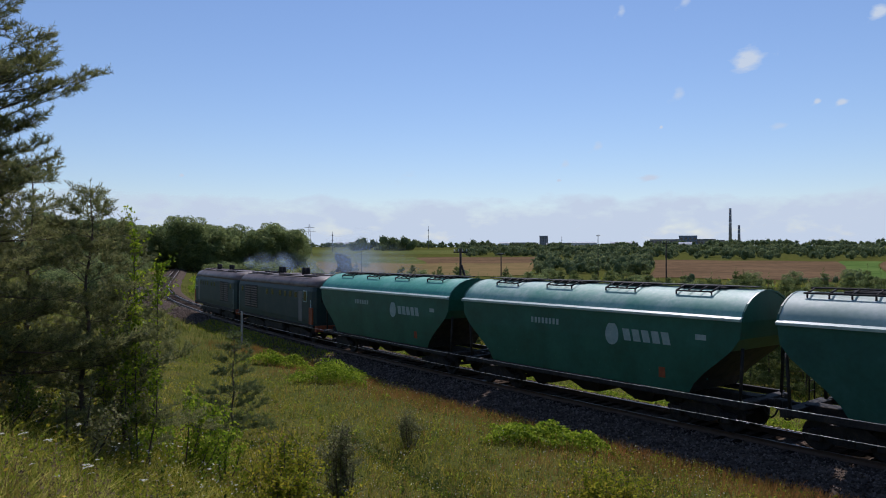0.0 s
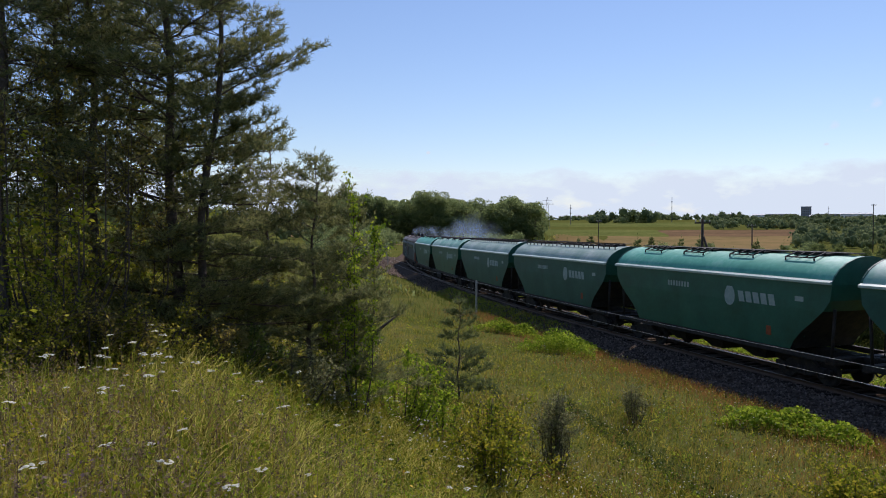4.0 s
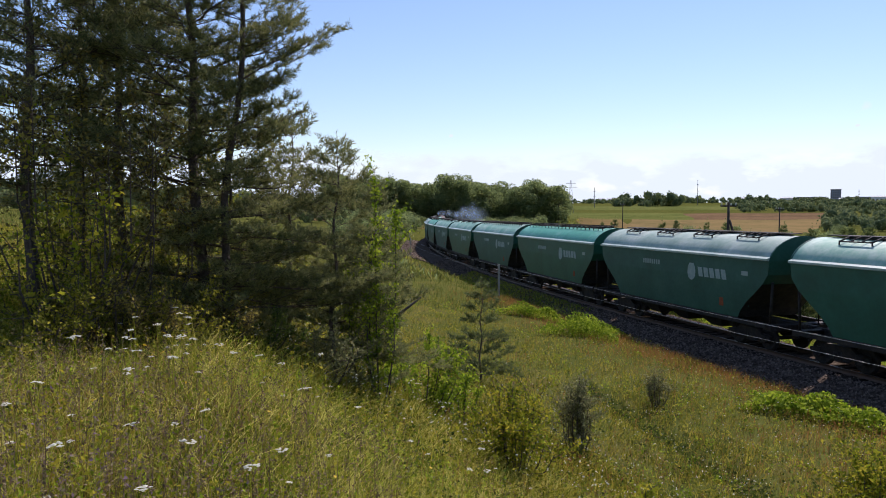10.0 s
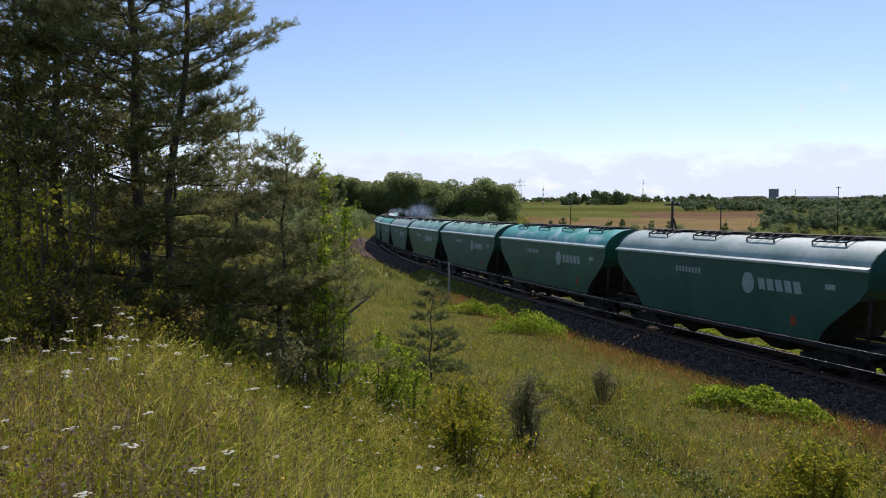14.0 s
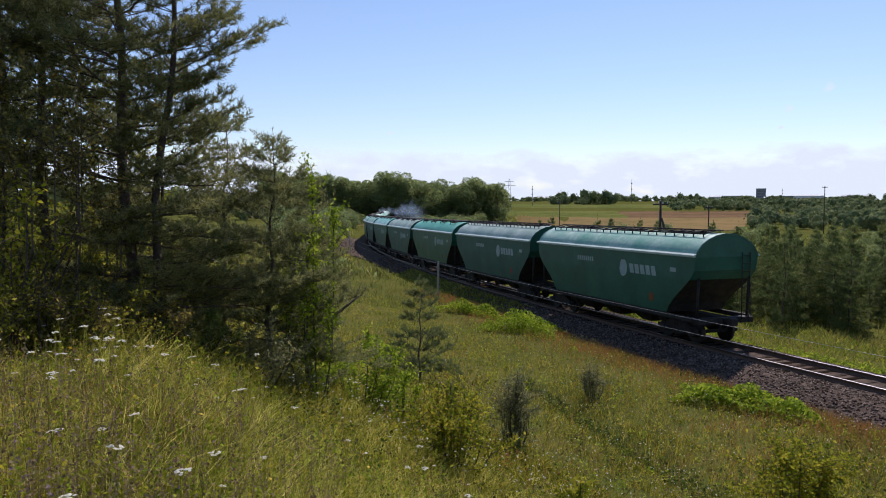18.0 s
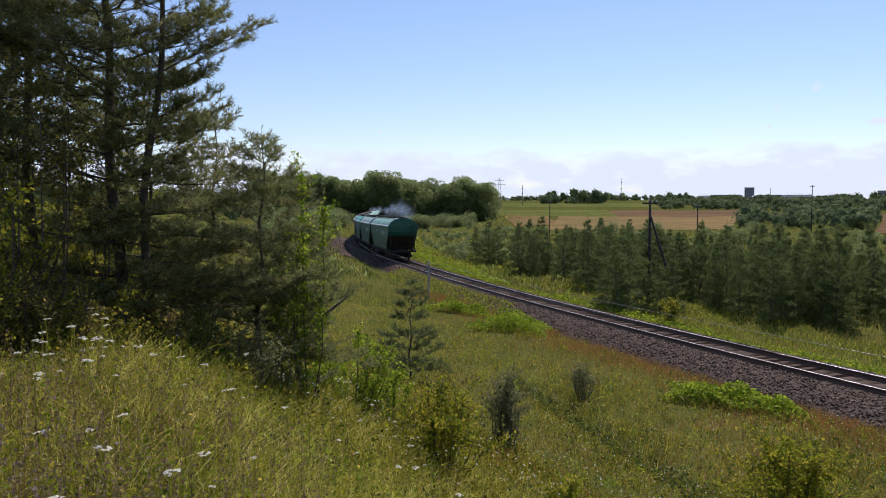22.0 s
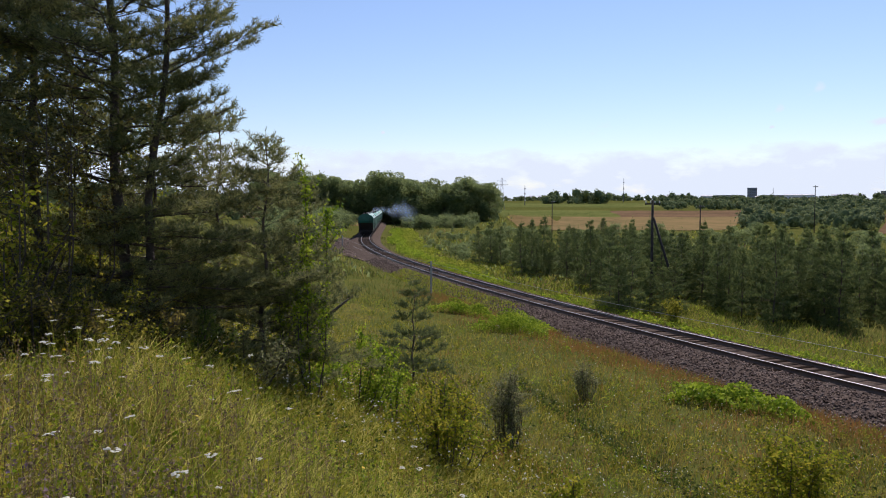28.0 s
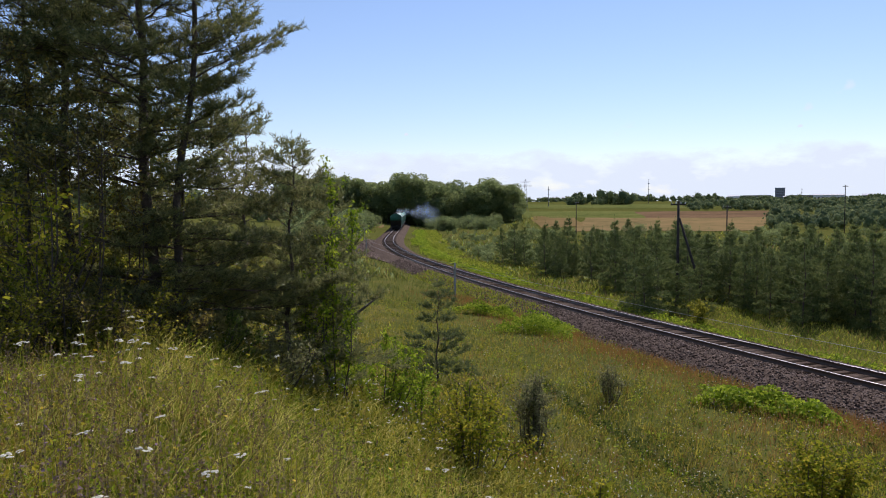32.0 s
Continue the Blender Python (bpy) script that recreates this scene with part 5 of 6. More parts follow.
def herbs():
    """Small leaves, seed heads and low weeds between the blades."""
    rng = np.random.default_rng(19)
    for nm, mat, n, sz, lo, hi, label in (("meadow_herb_leaves", "bush", 55000, .024, .04, .34, "dark green herb leaves among the grass"), ("pale_herb_leaves", "yellow_leaf", 42000, .022, .05, .36, "yellow-green herb leaves among the grass"), ("shaded_herb_leaves", "shade_leaf", 18000, .032, .02, .26, "deep green herb leaves low in the grass"),
                                          ("seed_heads", "seed", 34000, .02, .2, .5, "brown seed heads above the grass"), ("silvery_herb_leaves", "grey_leaf", 22000, .024, .1, .36, "silvery herb leaves among the grass"), ("fresh_green_leaves", "lush", 26000, .03, .05, .3, "fresh green low leaves among the grass")):
        x, y, d = scatter(rng, n, -48, 42, 2.6, 40)
        s, u = line_coords(x, y)
        k = (u > 3.6) & (patch_noise(x, y, 1.1, sz * 900) + .8 * patch_noise(x, y, 3.1, sz * 500) + rng.normal(size=n) * .35 > .15)
        x, y, d = x[k], y[k], d[k]
        pos = np.stack([x, y, height(x, y) + rng.uniform(lo, hi, len(x)) * np.interp(d, [2, 10, 20], [1, 1, .8])], 1)
        v, f = leaves(pos, sz * rng.uniform(.6, 1.5, len(x)) * np.interp(d, [2.6, 10, 40], [.8, 1.1, 1.8]), rng, .6)
        tagged(new(nm, mesh_np(nm, v, f, M[mat])), label, "meadow plants", kind="stuff")


herbs()


def tufts():
    """Low rosettes and herb cushions that break up the meadow."""
    rng = np.random.default_rng(31)
    for nm, mat, n, sz, label in (("olive_herb_cushions", "bush", 2600, .05, "olive herb cushions in the meadow"), ("deep_green_cushions", "shade_leaf", 1200, .05, "deep green herb cushions in the meadow"), ("yellow_green_cushions", "yellow_leaf", 1500, .045, "yellow-green herb cushions in the meadow"), ("green_herb_cushions", "lush", 1700, .05, "fresh green herb cushions in the meadow"),
                                  ("brown_weed_tufts", "rust_leaf", 1900, .04, "browning weeds in the meadow"), ("sorrel_tufts", "seed", 1300, .035, "reddish brown sorrel stalks in the meadow")):
        x, y, d = scatter(rng, n, -48, 40, 5.5, 44)
        s, u = line_coords(x, y)
        k = (u > 3.9) & (patch_noise(x, y, .7, sz * 700) + rng.normal(size=n) * .8 > -.3)
        x, y, d = x[k], y[k], d[k]
        r = rng.uniform(.08, .24, len(x)) * np.interp(d, [5, 40], [.8, 1.5])
        q = 13
        v3 = unit(rng.normal(size=(len(x), q, 3)) + [0, 0, .5]) * rng.uniform(.4, 1, (len(x), q, 1)) * r[:, None, None] * [1, 1, 1.2]
        pos = (np.stack([x, y, height(x, y) + .1], 1)[:, None] + v3).reshape(-1, 3)
        pos[:, 2] = np.maximum(pos[:, 2], np.repeat(height(x, y), q) + .03)
        v, f = leaves(pos, np.repeat(sz * np.interp(d, [5, 15, 44], [.8, 1.1, 1.7]), q) * rng.uniform(.6, 1.4, len(pos)), rng, .8)
        tagged(new(nm, mesh_np(nm, v, f, M[mat])), label, "meadow plants", kind="stuff")
    # dry reddish grass and sorrel along the foot of the ballast
    n = 21000
    s, off = 2 + 40 * rng.random(n) ** 1.1, 3.3 + np.abs(rng.normal(size=n)) * 2.1
    x, y, _ = line_at(s, off)
    k = patch_noise(x, y, .5, 4.0) + rng.normal(size=n) * .6 > -.25
    x, y = x[k], y[k]
    h = rng.uniform(.12, .42, len(x))
    base = np.stack([x, y, height(x, y) - .02], 1)
    tip = base + np.stack([rng.normal(size=len(x)) * h * .35, rng.normal(size=len(x)) * h * .35, h], 1)
    v, f = blades(base, tip, np.full(len(x), .015), rng)
    tagged(new("trackside_dry_grass", mesh_np("trackside_dry_grass", v, f, M["red_dry"])), "reddish dry grass at the foot of the ballast", "grass", kind="stuff")
    # grass grown up over the ballast shoulder
    for nm, mat, n, label in (("shoulder_grass", "bank", 8000, "grass grown over the ballast shoulder"), ("shoulder_dry_grass", "red_dry", 700, "dry grass over the ballast shoulder")):
        s, off = rng.uniform(33, 62, n), rng.uniform(1.55, 3.7, n)
        x, y, _ = line_at(s, off)
        k = rng.random(n) < smoothstep(31, 37, s) * smoothstep(66, 60, s)
        x, y, off = x[k], y[k], off[k]
        h = rng.uniform(.08, .24, len(x))
        base = np.stack([x, y, np.maximum(np.interp(off, [1.5, 1.75, 3.2], [-.2, -.22, -.68]), height(x, y)) - .02], 1)
        tip = base + np.stack([rng.normal(size=len(x)) * h * .35, rng.normal(size=len(x)) * h * .35, h], 1)
        v, f = blades(base, tip, rng.uniform(.03, .06, len(x)), rng)
        tagged(new(nm, mesh_np(nm, v, f, M[mat])), label, "grass", kind="stuff")
    # old wheel rut across the meadow with darker weeds
    n = 4200
    t = rng.uniform(-.1, 1.25, n)
    x = 2.7 + 2.6 * t + rng.normal(size=n) * .15
    y = 21.6 - 9.6 * t + rng.normal(size=n) * .15
    pos = np.stack([x, y, height(x, y) + rng.uniform(.02, .2, n)], 1)
    v, f = leaves(pos, rng.uniform(.04, .09, n), rng, .3)
    tagged(new("rut_weeds", mesh_np("rut_weeds", v, f, M["shade_leaf"])), "dark weeds along an old wheel rut", "meadow plants", kind="stuff")


tufts()


def stalks(name, mat, n, az, dist, tall, per, leaf, lo, label, seed, patch=.9, clear=4.5):
    """Upright weeds: thin bent stems with leaves or seed clusters from the share lo of their height to the top."""
    rng = np.random.default_rng(seed)
    x, y, d = scatter(rng, n, az[0], az[1], dist[0], dist[1])
    s, u = line_coords(x, y)
    k = (u > clear) & (patch_noise(x, y, patch, seed) + rng.normal(size=n) * .5 > 0)
    x, y, d = x[k], y[k], d[k]
    n = len(x)
    h = rng.uniform(tall[0], tall[1], n)
    base = np.stack([x, y, height(x, y) - .03], 1)
    tip = base + np.stack([rng.normal(size=n) * h * .16, rng.normal(size=n) * h * .16, h], 1)
    st = blades(base, tip, np.interp(d, [2, 10, 40], [.004, .007, .014]), rng)
    t = rng.uniform(lo, 1.02, (n, per, 1))
    pos = base[:, None] * (1 - t) + tip[:, None] * t + rng.normal(size=(n, per, 3)) * leaf * .55 * (1.2 - .6 * t)
    lv = leaves(pos.reshape(-1, 3), leaf * rng.uniform(.5, 1.25, n * per) * np.repeat(np.interp(d, [2, 10, 40], [.85, 1.1, 1.6]), per), rng, .5)
    ob = new(name, mesh_np(name, *merge([st, lv]), M[mat]))
    return tagged(ob, label, "meadow plants", kind="stuff")


stalks("leafy_weeds", "yellow_leaf", 1500, (2, 38), (2.6, 9), (.25, .6), 14, .03, .15, "yellow-green leafy weeds standing in the grass", 81)
stalks("leafy_weeds", "lush", 900, (0, 38), (2.6, 9), (.2, .5), 14, .034, .1, "fresh green leafy weeds standing in the grass", 82, 1.3)
stalks("leafy_weeds", "bush", 2600, (-46, 20), (8, 32), (.2, .55), 9, .05, .15, "olive leafy weeds standing in the meadow", 83)
stalks("leafy_weeds", "shade_leaf", 900, (-46, 20), (8, 30), (.2, .5), 9, .055, .1, "deep green leafy weeds standing in the meadow", 84, 1.2)
stalks("seed_stalks", "seed", 1300, (8, 38), (2.5, 6.5), (.35, .72), 10, .02, .7, "brown seed stalks above the grass", 85)
stalks("seed_stalks", "purple", 260, (18, 38), (2.5, 4.2), (.3, .55), 9, .022, .65, "faded purple flower stalks among the grass", 86, 1.4)
stalks("seed_stalks", "dry", 3500, (-46, 36), (4, 30), (.3, .62), 6, .02, .75, "pale straw grass panicles above the meadow", 87, 1.1)
stalks("sorrel_stalks", "red_dry", 1800, (-46, 0), (10, 30), (.25, .5), 8, .03, .5, "reddish sorrel stalks in the dry meadow", 88, .6)


def far_verge():
    """Tall grass and weeds between the rails and the young pines."""
    rng = np.random.default_rng(37)
    for nm, mat, n, label in (("verge_grass", "bank", 36000, "tall sunlit grass beyond the rails"), ("verge_dry_grass", "dry", 6000, "dry grass beyond the rails"), ("verge_green_grass", "grass_far", 12000, "rough green grass beyond the rails")):
        s, off = -12 + 102 * rng.random(n) ** 1.2, -3.4 - 12.5 * rng.random(n)
        x, y, _ = line_at(s, off)
        k = patch_noise(x, y, .45, len(nm)) + rng.normal(size=n) * .6 > -.4
        x, y = x[k], y[k]
        d = np.hypot(x, y)
        h = rng.uniform(.12, .36, len(x))
        base = np.stack([x, y, height(x, y) - .03], 1)
        tip = base + np.stack([rng.normal(size=len(x)) * h * .5, rng.normal(size=len(x)) * h * .5, h], 1)
        v, f = blades(base, tip, rng.uniform(.6, 1.3, len(x)) * d * .0008, rng)
        tagged(new(nm, mesh_np(nm, v, f, M[mat])), label, "grass", kind="stuff")


far_verge()


def rough_land():
    """Low tufts and weeds over the open valley and the banks."""
    rng = np.random.default_rng(23)
    for nm, mat, n, label in (("rough_grass_tufts", "grass_far", 52000, "rough summer grass over the valley"), ("bright_weed_tufts", "bank", 12000, "bright green weeds over the valley"), ("dull_weed_tufts", "wood_leaf", 16000, "dull green weeds over the valley"), ("straw_tufts", "straw", 7000, "straw-coloured tufts over the valley")):
        x, y, d = scatter(rng, n, -60, 12, 60, 330)
        s, u = line_coords(x, y)
        field = (d > 182) & (-np.degrees(np.arctan2(x, y)) < -6) & (d < 430)
        k = (np.abs(u) > 5.5) & ~field & ((d < 170) | (rng.random(n) < .35)) & (patch_noise(x, y, .11, len(nm)) + rng.normal(size=n) * .6 > -.3)
        x, y, d = x[k], y[k], d[k]
        h = rng.uniform(.2, .9, len(x)) * np.interp(d, [60, 330], [.6, 1.3])
        base = np.stack([x, y, height(x, y) - .05], 1)
        tip = base + np.stack([rng.normal(size=len(x)) * h * .4, rng.normal(size=len(x)) * h * .4, h], 1)
        v, f = blades(base, tip, h * rng.uniform(.25, .6, len(x)), rng)
        tagged(new(nm, mesh_np(nm, v, f, M[mat])), label, "grass", kind="stuff")


rough_land()


def leaf_patch(name, az, d, rx, ry, h, n, leaf, mat, label, seed, rot=0.0):
    """A low mass of broad leaves on stalks."""
    rng = np.random.default_rng(seed)
    cx, cy = polar(az, d)
    a = rng.uniform(0, math.tau, n)
    r = np.sqrt(rng.random(n)) * (.82 + .2 * np.sin(a * 3 + seed) + .14 * np.sin(a * 7 + 2 * seed))
    px, py = np.cos(a) * r * rx, np.sin(a) * r * ry
    c, s_ = math.cos(radians(rot)), math.sin(radians(rot))
    x, y = cx + px * c - py * s_, cy + px * s_ + py * c
    hh = h * (1 - .6 * np.clip(r, 0, 1) ** 2) * (.7 + .4 * patch_noise(x, y, 2.6, seed))
    z = height(x, y)
    pos = np.stack([x, y, z + hh * np.sqrt(rng.random(n)) * .98], 1)
    v, f = leaves(pos, leaf * rng.uniform(.6, 1.3, n), rng, 1.0)
    k = n // 6
    st = blades(np.stack([x, y, z], 1)[:k], pos[:k], np.full(k, leaf * .12), rng)
    ob = new(name, mesh_np(name, *merge([(v, f), st]), M[mat]))
    return tagged(ob, label, "plants", kind="stuff")


leaf_patch("broadleaf_weeds", -23.2, 22.0, 2.2, 1.4, .72, 4600, .12, "lush", "bright green patch of broad-leaved weeds by the ballast", 41, -20)
leaf_patch("broadleaf_weeds", -6.1, 32.8, 2.0, 1.3, 1.05, 3400, .1, "lush", "tall bright green weeds on the meadow", 42)
leaf_patch("broadleaf_weeds", -7.0, 36.5, 1.8, 1.6, .9, 2600, .13, "lush", "bright green weeds growing up to the rails", 44)
leaf_patch("broadleaf_weeds", -2.4, 38.5, 1.9, 1.0, .8, 1800, .14, "lush", "bright green weeds near the wire post", 43)
for i, (s0, s1, off, h) in enumerate([(2, 24, -5.2, .5), (20, 48, -5.0, .6), (48, 80, -5.0, .8), (78, 115, -5.6, 1.2), (112, 160, -6.5, 1.5), (150, 220, -7.0, 1.6)]):
    mid = (s0 + s1) / 2
    lx, ly, lh = line_at(mid, off)
    leaf_patch("trackside_weeds", -math.degrees(math.atan2(lx, ly)), math.hypot(lx, ly), (s1 - s0) / 2 * 1.1, 1.2 + i * .25, h, 2400, .12 + .04 * i, "lush", "lush bright green weeds along the railway", 50 + i, math.degrees(lh) + 90)


for i, (s0, s1, off, wd, h, n) in enumerate([(62, 100, -8.0, 2.6, .8, 5000), (95, 150, -9.0, 3.6, 1.0, 6500), (140, 230, -9.5, 4.2, 1.1, 6500), (100, 150, 14.0, 4.0, .7, 4000)]):
    lx, ly, lh = line_at((s0 + s1) / 2, off)
    leaf_patch("bank_grass", -math.degrees(math.atan2(lx, ly)), math.hypot(lx, ly), (s1 - s0) / 2 * 1.1, wd, h, n, .2 + .06 * i, "bank", "sunlit yellow-green grass on the railway bank", 70 + i, math.degrees(lh) + 90)


def umbels():
    """White umbels on thin stalks: the nearest singly, the rest as a drift."""
    rng = np.random.default_rng(17)
    def one(r, h, k=14):
        bm = bmesh.new()
        for i in range(k):
            a, q = rng.uniform(0, math.tau), math.sqrt(rng.random()) * r
            c = Vector((math.cos(a) * q, math.sin(a) * q, h + .25 * (r - q) + rng.uniform(-.003, .003)))
            rr = r * rng.uniform(.22, .36)
            vs = [bm.verts.new(c + Vector((math.cos(b) * rr, math.sin(b) * rr, rng.uniform(-.15, .15) * rr))) for b in [j * math.tau / 6 for j in range(6)]]
            t = bm.verts.new(c + Vector((0, 0, rr * .4)))
            for j in range(6):
                bm.faces.new((vs[j], vs[(j + 1) % 6], t))
        return bm
    kinds = []
    for i in range(5):
        h = .36 + .06 * i
        st = bmesh.new()
        add_tube(st, (0, 0, 0), (.02, .01, h), .004, .0025, 5)
        for j in range(7):
            a = j * math.tau / 7
            add_tube(st, (.02, .01, h - .05), (.02 + math.cos(a) * .018, .01 + math.sin(a) * .018, h + .005), .0015, .0012, 4, False)
        kinds.append((data_of("stem", st, M["grass"]), data_of("umbel", one(.022 + .003 * i, h), M["petal"])))
    for i in range(90):
        az = rng.normal(25.0, 1.5) if i < 26 else rng.uniform(12, 36) if i < 66 else rng.uniform(-4, 20)
        d = rng.uniform(6.2, 8.2) if i < 26 else rng.uniform(3.0, 7.5) if i < 66 else rng.uniform(5, 11)
        x, y = polar(az, d)
        st, um = kinds[int(rng.integers(5))]
        ob = empty("white_umbel_flower", pose(x, y, gz(x, y), rng.uniform(-9, 9), rng.uniform(-9, 9), rng.uniform(0, 360)))
        part("stem", st, None, ob)
        part("umbel", um, None, ob)
        tagged(ob, "white umbel wildflower on a thin stalk", "wildflower", "white umbels in the meadow")
    for nm, mat, n, a0, a1, d0, d1, sz, label in (("white_flower_drift", "petal", 4200, -36, 20, 9, 32, .032, "scattered small white meadow flowers"), ("yellow_flower_drift", "yellow", 260, -32, 32, 4, 30, .03, "scattered yellow meadow flowers"), ("purple_flower_drift", "purple", 120, 14, 36, 3, 5, .02, "drift of faded purple meadow flowers")):
        x, y, d = scatter(rng, n, a0, a1, d0, d1)
        s, u = line_coords(x, y)
        k = u > 5.5
        x, y, d = x[k], y[k], d[k]
        pos = np.stack([x, y, height(x, y) + rng.uniform(.25, .6, len(x))], 1)
        v, f = leaves(pos, sz * rng.uniform(.7, 1.4, len(x)), rng, 1.5)
        tagged(new(nm, mesh_np(nm, v, f, M[mat])), label, "wildflowers", kind="stuff")


umbels()


def gravel():
    """Loose stones over the ballast beside the rails."""
    rng = np.random.default_rng(6)
    n = 30000
    s = -2 + 82 * rng.random(n) ** 1.25
    off = np.concatenate([rng.uniform(.95, 3.3, n * 2 // 3), rng.uniform(-2.9, -.95, n - n * 2 // 3)])
    x, y, _ = line_at(s, off)
    z = np.interp(off, [-3.0, -1.75, 1.75, 3.2], [-.75, -.2, -.2, -.66])
    r = rng.uniform(.025, .06, n) * np.interp(s, [0, 80], [1, 1.3])
    # coarser spoil over the apron at the bend
    k = 10000
    s2 = rng.uniform(80, 148, k)
    o2 = 2.6 + rng.random(k) * 6.9 * np.clip(np.sin((s2 - 78) / 72 * math.pi) * 1.2, .02, 1)
    x2, y2, _ = line_at(s2, o2)
    z2 = np.maximum(height(x2, y2) + .05, -.68)
    x, y, z = np.concatenate([x, x2]), np.concatenate([y, y2]), np.concatenate([z, z2])
    r = np.concatenate([r, rng.uniform(.05, .13, k)])
    n += k
    base = np.array([[1, 0, 0], [-.6, .9, 0], [-.5, -.9, 0], [.1, .1, .9], [0, 0, -.7]], float)
    V = base[None] * r[:, None, None] * rng.uniform(.7, 1.3, (n, 5, 3))
    a = rng.uniform(0, math.tau, n)
    c, q = np.cos(a)[:, None], np.sin(a)[:, None]
    V = np.stack([V[..., 0] * c - V[..., 1] * q, V[..., 0] * q + V[..., 1] * c, V[..., 2]], -1) + np.stack([x, y, z + r * .3], 1)[:, None]
    tri = np.array([[0, 1, 3], [1, 2, 3], [2, 0, 3], [1, 0, 4], [2, 1, 4], [0, 2, 4]])
    f = (np.arange(n)[:, None, None] * 5 + tri).reshape(-1, 3)
    tagged(new("ballast_stones", mesh_np("ballast_stones", V.reshape(-1, 3), f, M["stone"])), "loose grey-brown crushed stones beside the rails", "gravel", kind="stuff")


gravel()

# ---- poles, wires, posts ----
def wire_line():
    """Low posts beside the track with two wires."""
    spots = []
    for s0 in (-8.5, 41.0, 90.5, 140.0):
        x, y, h = line_at(s0, 5.0)
        x, y = float(x), float(y)
        z = gz(x, y)
        ob = empty("wire_post", pose(x, y, z, 0, 0, math.degrees(float(h)) + 90))
        part("post", box(-.07, .07, -.06, .06, -.4, 2.1 - z, .015), M["concrete"], ob)
        for zz in (2.05 - z, 1.55 - z):
            part("bracket", tube((0, .05, zz), (0, .17, zz), .012), M["black"], ob)
            part("pulley", tube((0, .12, zz - .03), (0, .15, zz - .03), .05, n=12), M["black"], ob)
        tagged(ob, "short grey concrete post carrying two wires beside the track", "post", "wire posts along the railway")
        spots.append((s0, x, y))
    for zz in (2.02, 1.52):
        bm = bmesh.new()
        for (a, *_), (b, *_) in zip(spots, spots[1:]):
            prev = None
            for i in range(13):
                t = i / 12
                x, y, _ = line_at(a + (b - a) * t, 5.14)
                p = Vector((float(x), float(y), zz - .28 * 4 * t * (1 - t) * .25))
                if prev is not None:
                    add_tube(bm, prev, p, .0065, n=5, caps=False)
                prev = p
        ob = part("signal_wire", bm, M["wire"])
        tagged(ob, "thin taut signal wire running beside the track", "wire", "signal wires")


wire_line()


def utility_pole(az, d, h, strut, label, r=.12):
    x, y = polar(az, d)
    ob = empty("utility_pole", pose(x, y, gz(x, y), 0, 0, az))
    part("pole", tube((0, 0, -.5), (0, 0, h), r, r * .72, 10), M["polewood"], ob)
    part("crossarm", box(-.55, .55, -.05, .05, h - .35, h - .24, .01), M["polewood"], ob)
    for k in (-.48, -.16, .16, .48):
        part("insulator", tube((k, 0, h - .24), (k, 0, h - .08), .04, .03, 8), M["wall_white"], ob)
    if strut:
        part("strut", tube((2.2, .2, -.4), (.08, 0, h - 1.3), r * .85, r * .7, 10), M["polewood"], ob)
    return tagged(ob, label, "utility pole", "poles across the valley")


utility_pole(-16.6, 56, 7.9, True, "dark wooden utility pole braced by a slanting strut")
utility_pole(-20.0, 112, 8.0, False, "dark wooden utility pole among young pines", .11)
utility_pole(-32.6, 104, 9.6, False, "dark wooden utility pole standing in farmland", .11)
utility_pole(-9.0, 150, 8.5, False, "thin wooden utility pole at the field edge", .1)
utility_pole(-27.6, 190, 11.0, False, "thin wooden utility pole in the fields", .11)


def pylon(az, d, h):
    x, y = polar(az, d)
    ob = empty("lattice_pylon", pose(x, y, gz(x, y), 0, 0, az))
    b = 1.6
    for i, (sx, sy) in enumerate(((1, 1), (1, -1), (-1, 1), (-1, -1))):
        part("leg", tube((sx * b, sy * b, -.3), (sx * .25, sy * .25, h), .12, .08, 6), M["wall_far"], ob)
    for k in range(7):
        t0, t1 = k / 7, (k + 1) / 7
        w0, w1 = b + (.25 - b) * t0, b + (.25 - b) * t1
        bm = bmesh.new()
        for s in (1, -1):
            add_tube(bm, (-w0, s * w0, h * t0), (w1, s * w1, h * t1), .06, n=5)
            add_tube(bm, (s * w0, w0, h * t0), (s * w1, -w1, h * t1), .06, n=5)
        part("brace", bm, M["wall_far"], ob)
    for z, L in ((h * .78, 3.6), (h * .9, 2.8)):
        part("crossarm", box(-L, L, -.1, .1, z, z + .2), M["wall_far"], ob)
    tagged(ob, "grey steel lattice pylon beside the woods", "pylon")


pylon(-5.05, 430, 19.0)


def mast(az, d, h):
    x, y = polar(az, d)
    ob = empty("radio_mast", pose(x, y, gz(x, y)))
    part("shaft", tube((0, 0, -.3), (0, 0, h), .35, .18, 8), M["wall_far"], ob)
    for k in (.55, .8):
        part("antenna_ring", tube((0, 0, h * k), (0, 0, h * k + .8), .7, n=8), M["wall_far"], ob)
    tagged(ob, "thin grey mast on the skyline", "mast", "masts on the skyline")


mast(-6.85, 620, 17)
mast(-14.4, 800, 26)
mast(-24.9, 1150, 17)


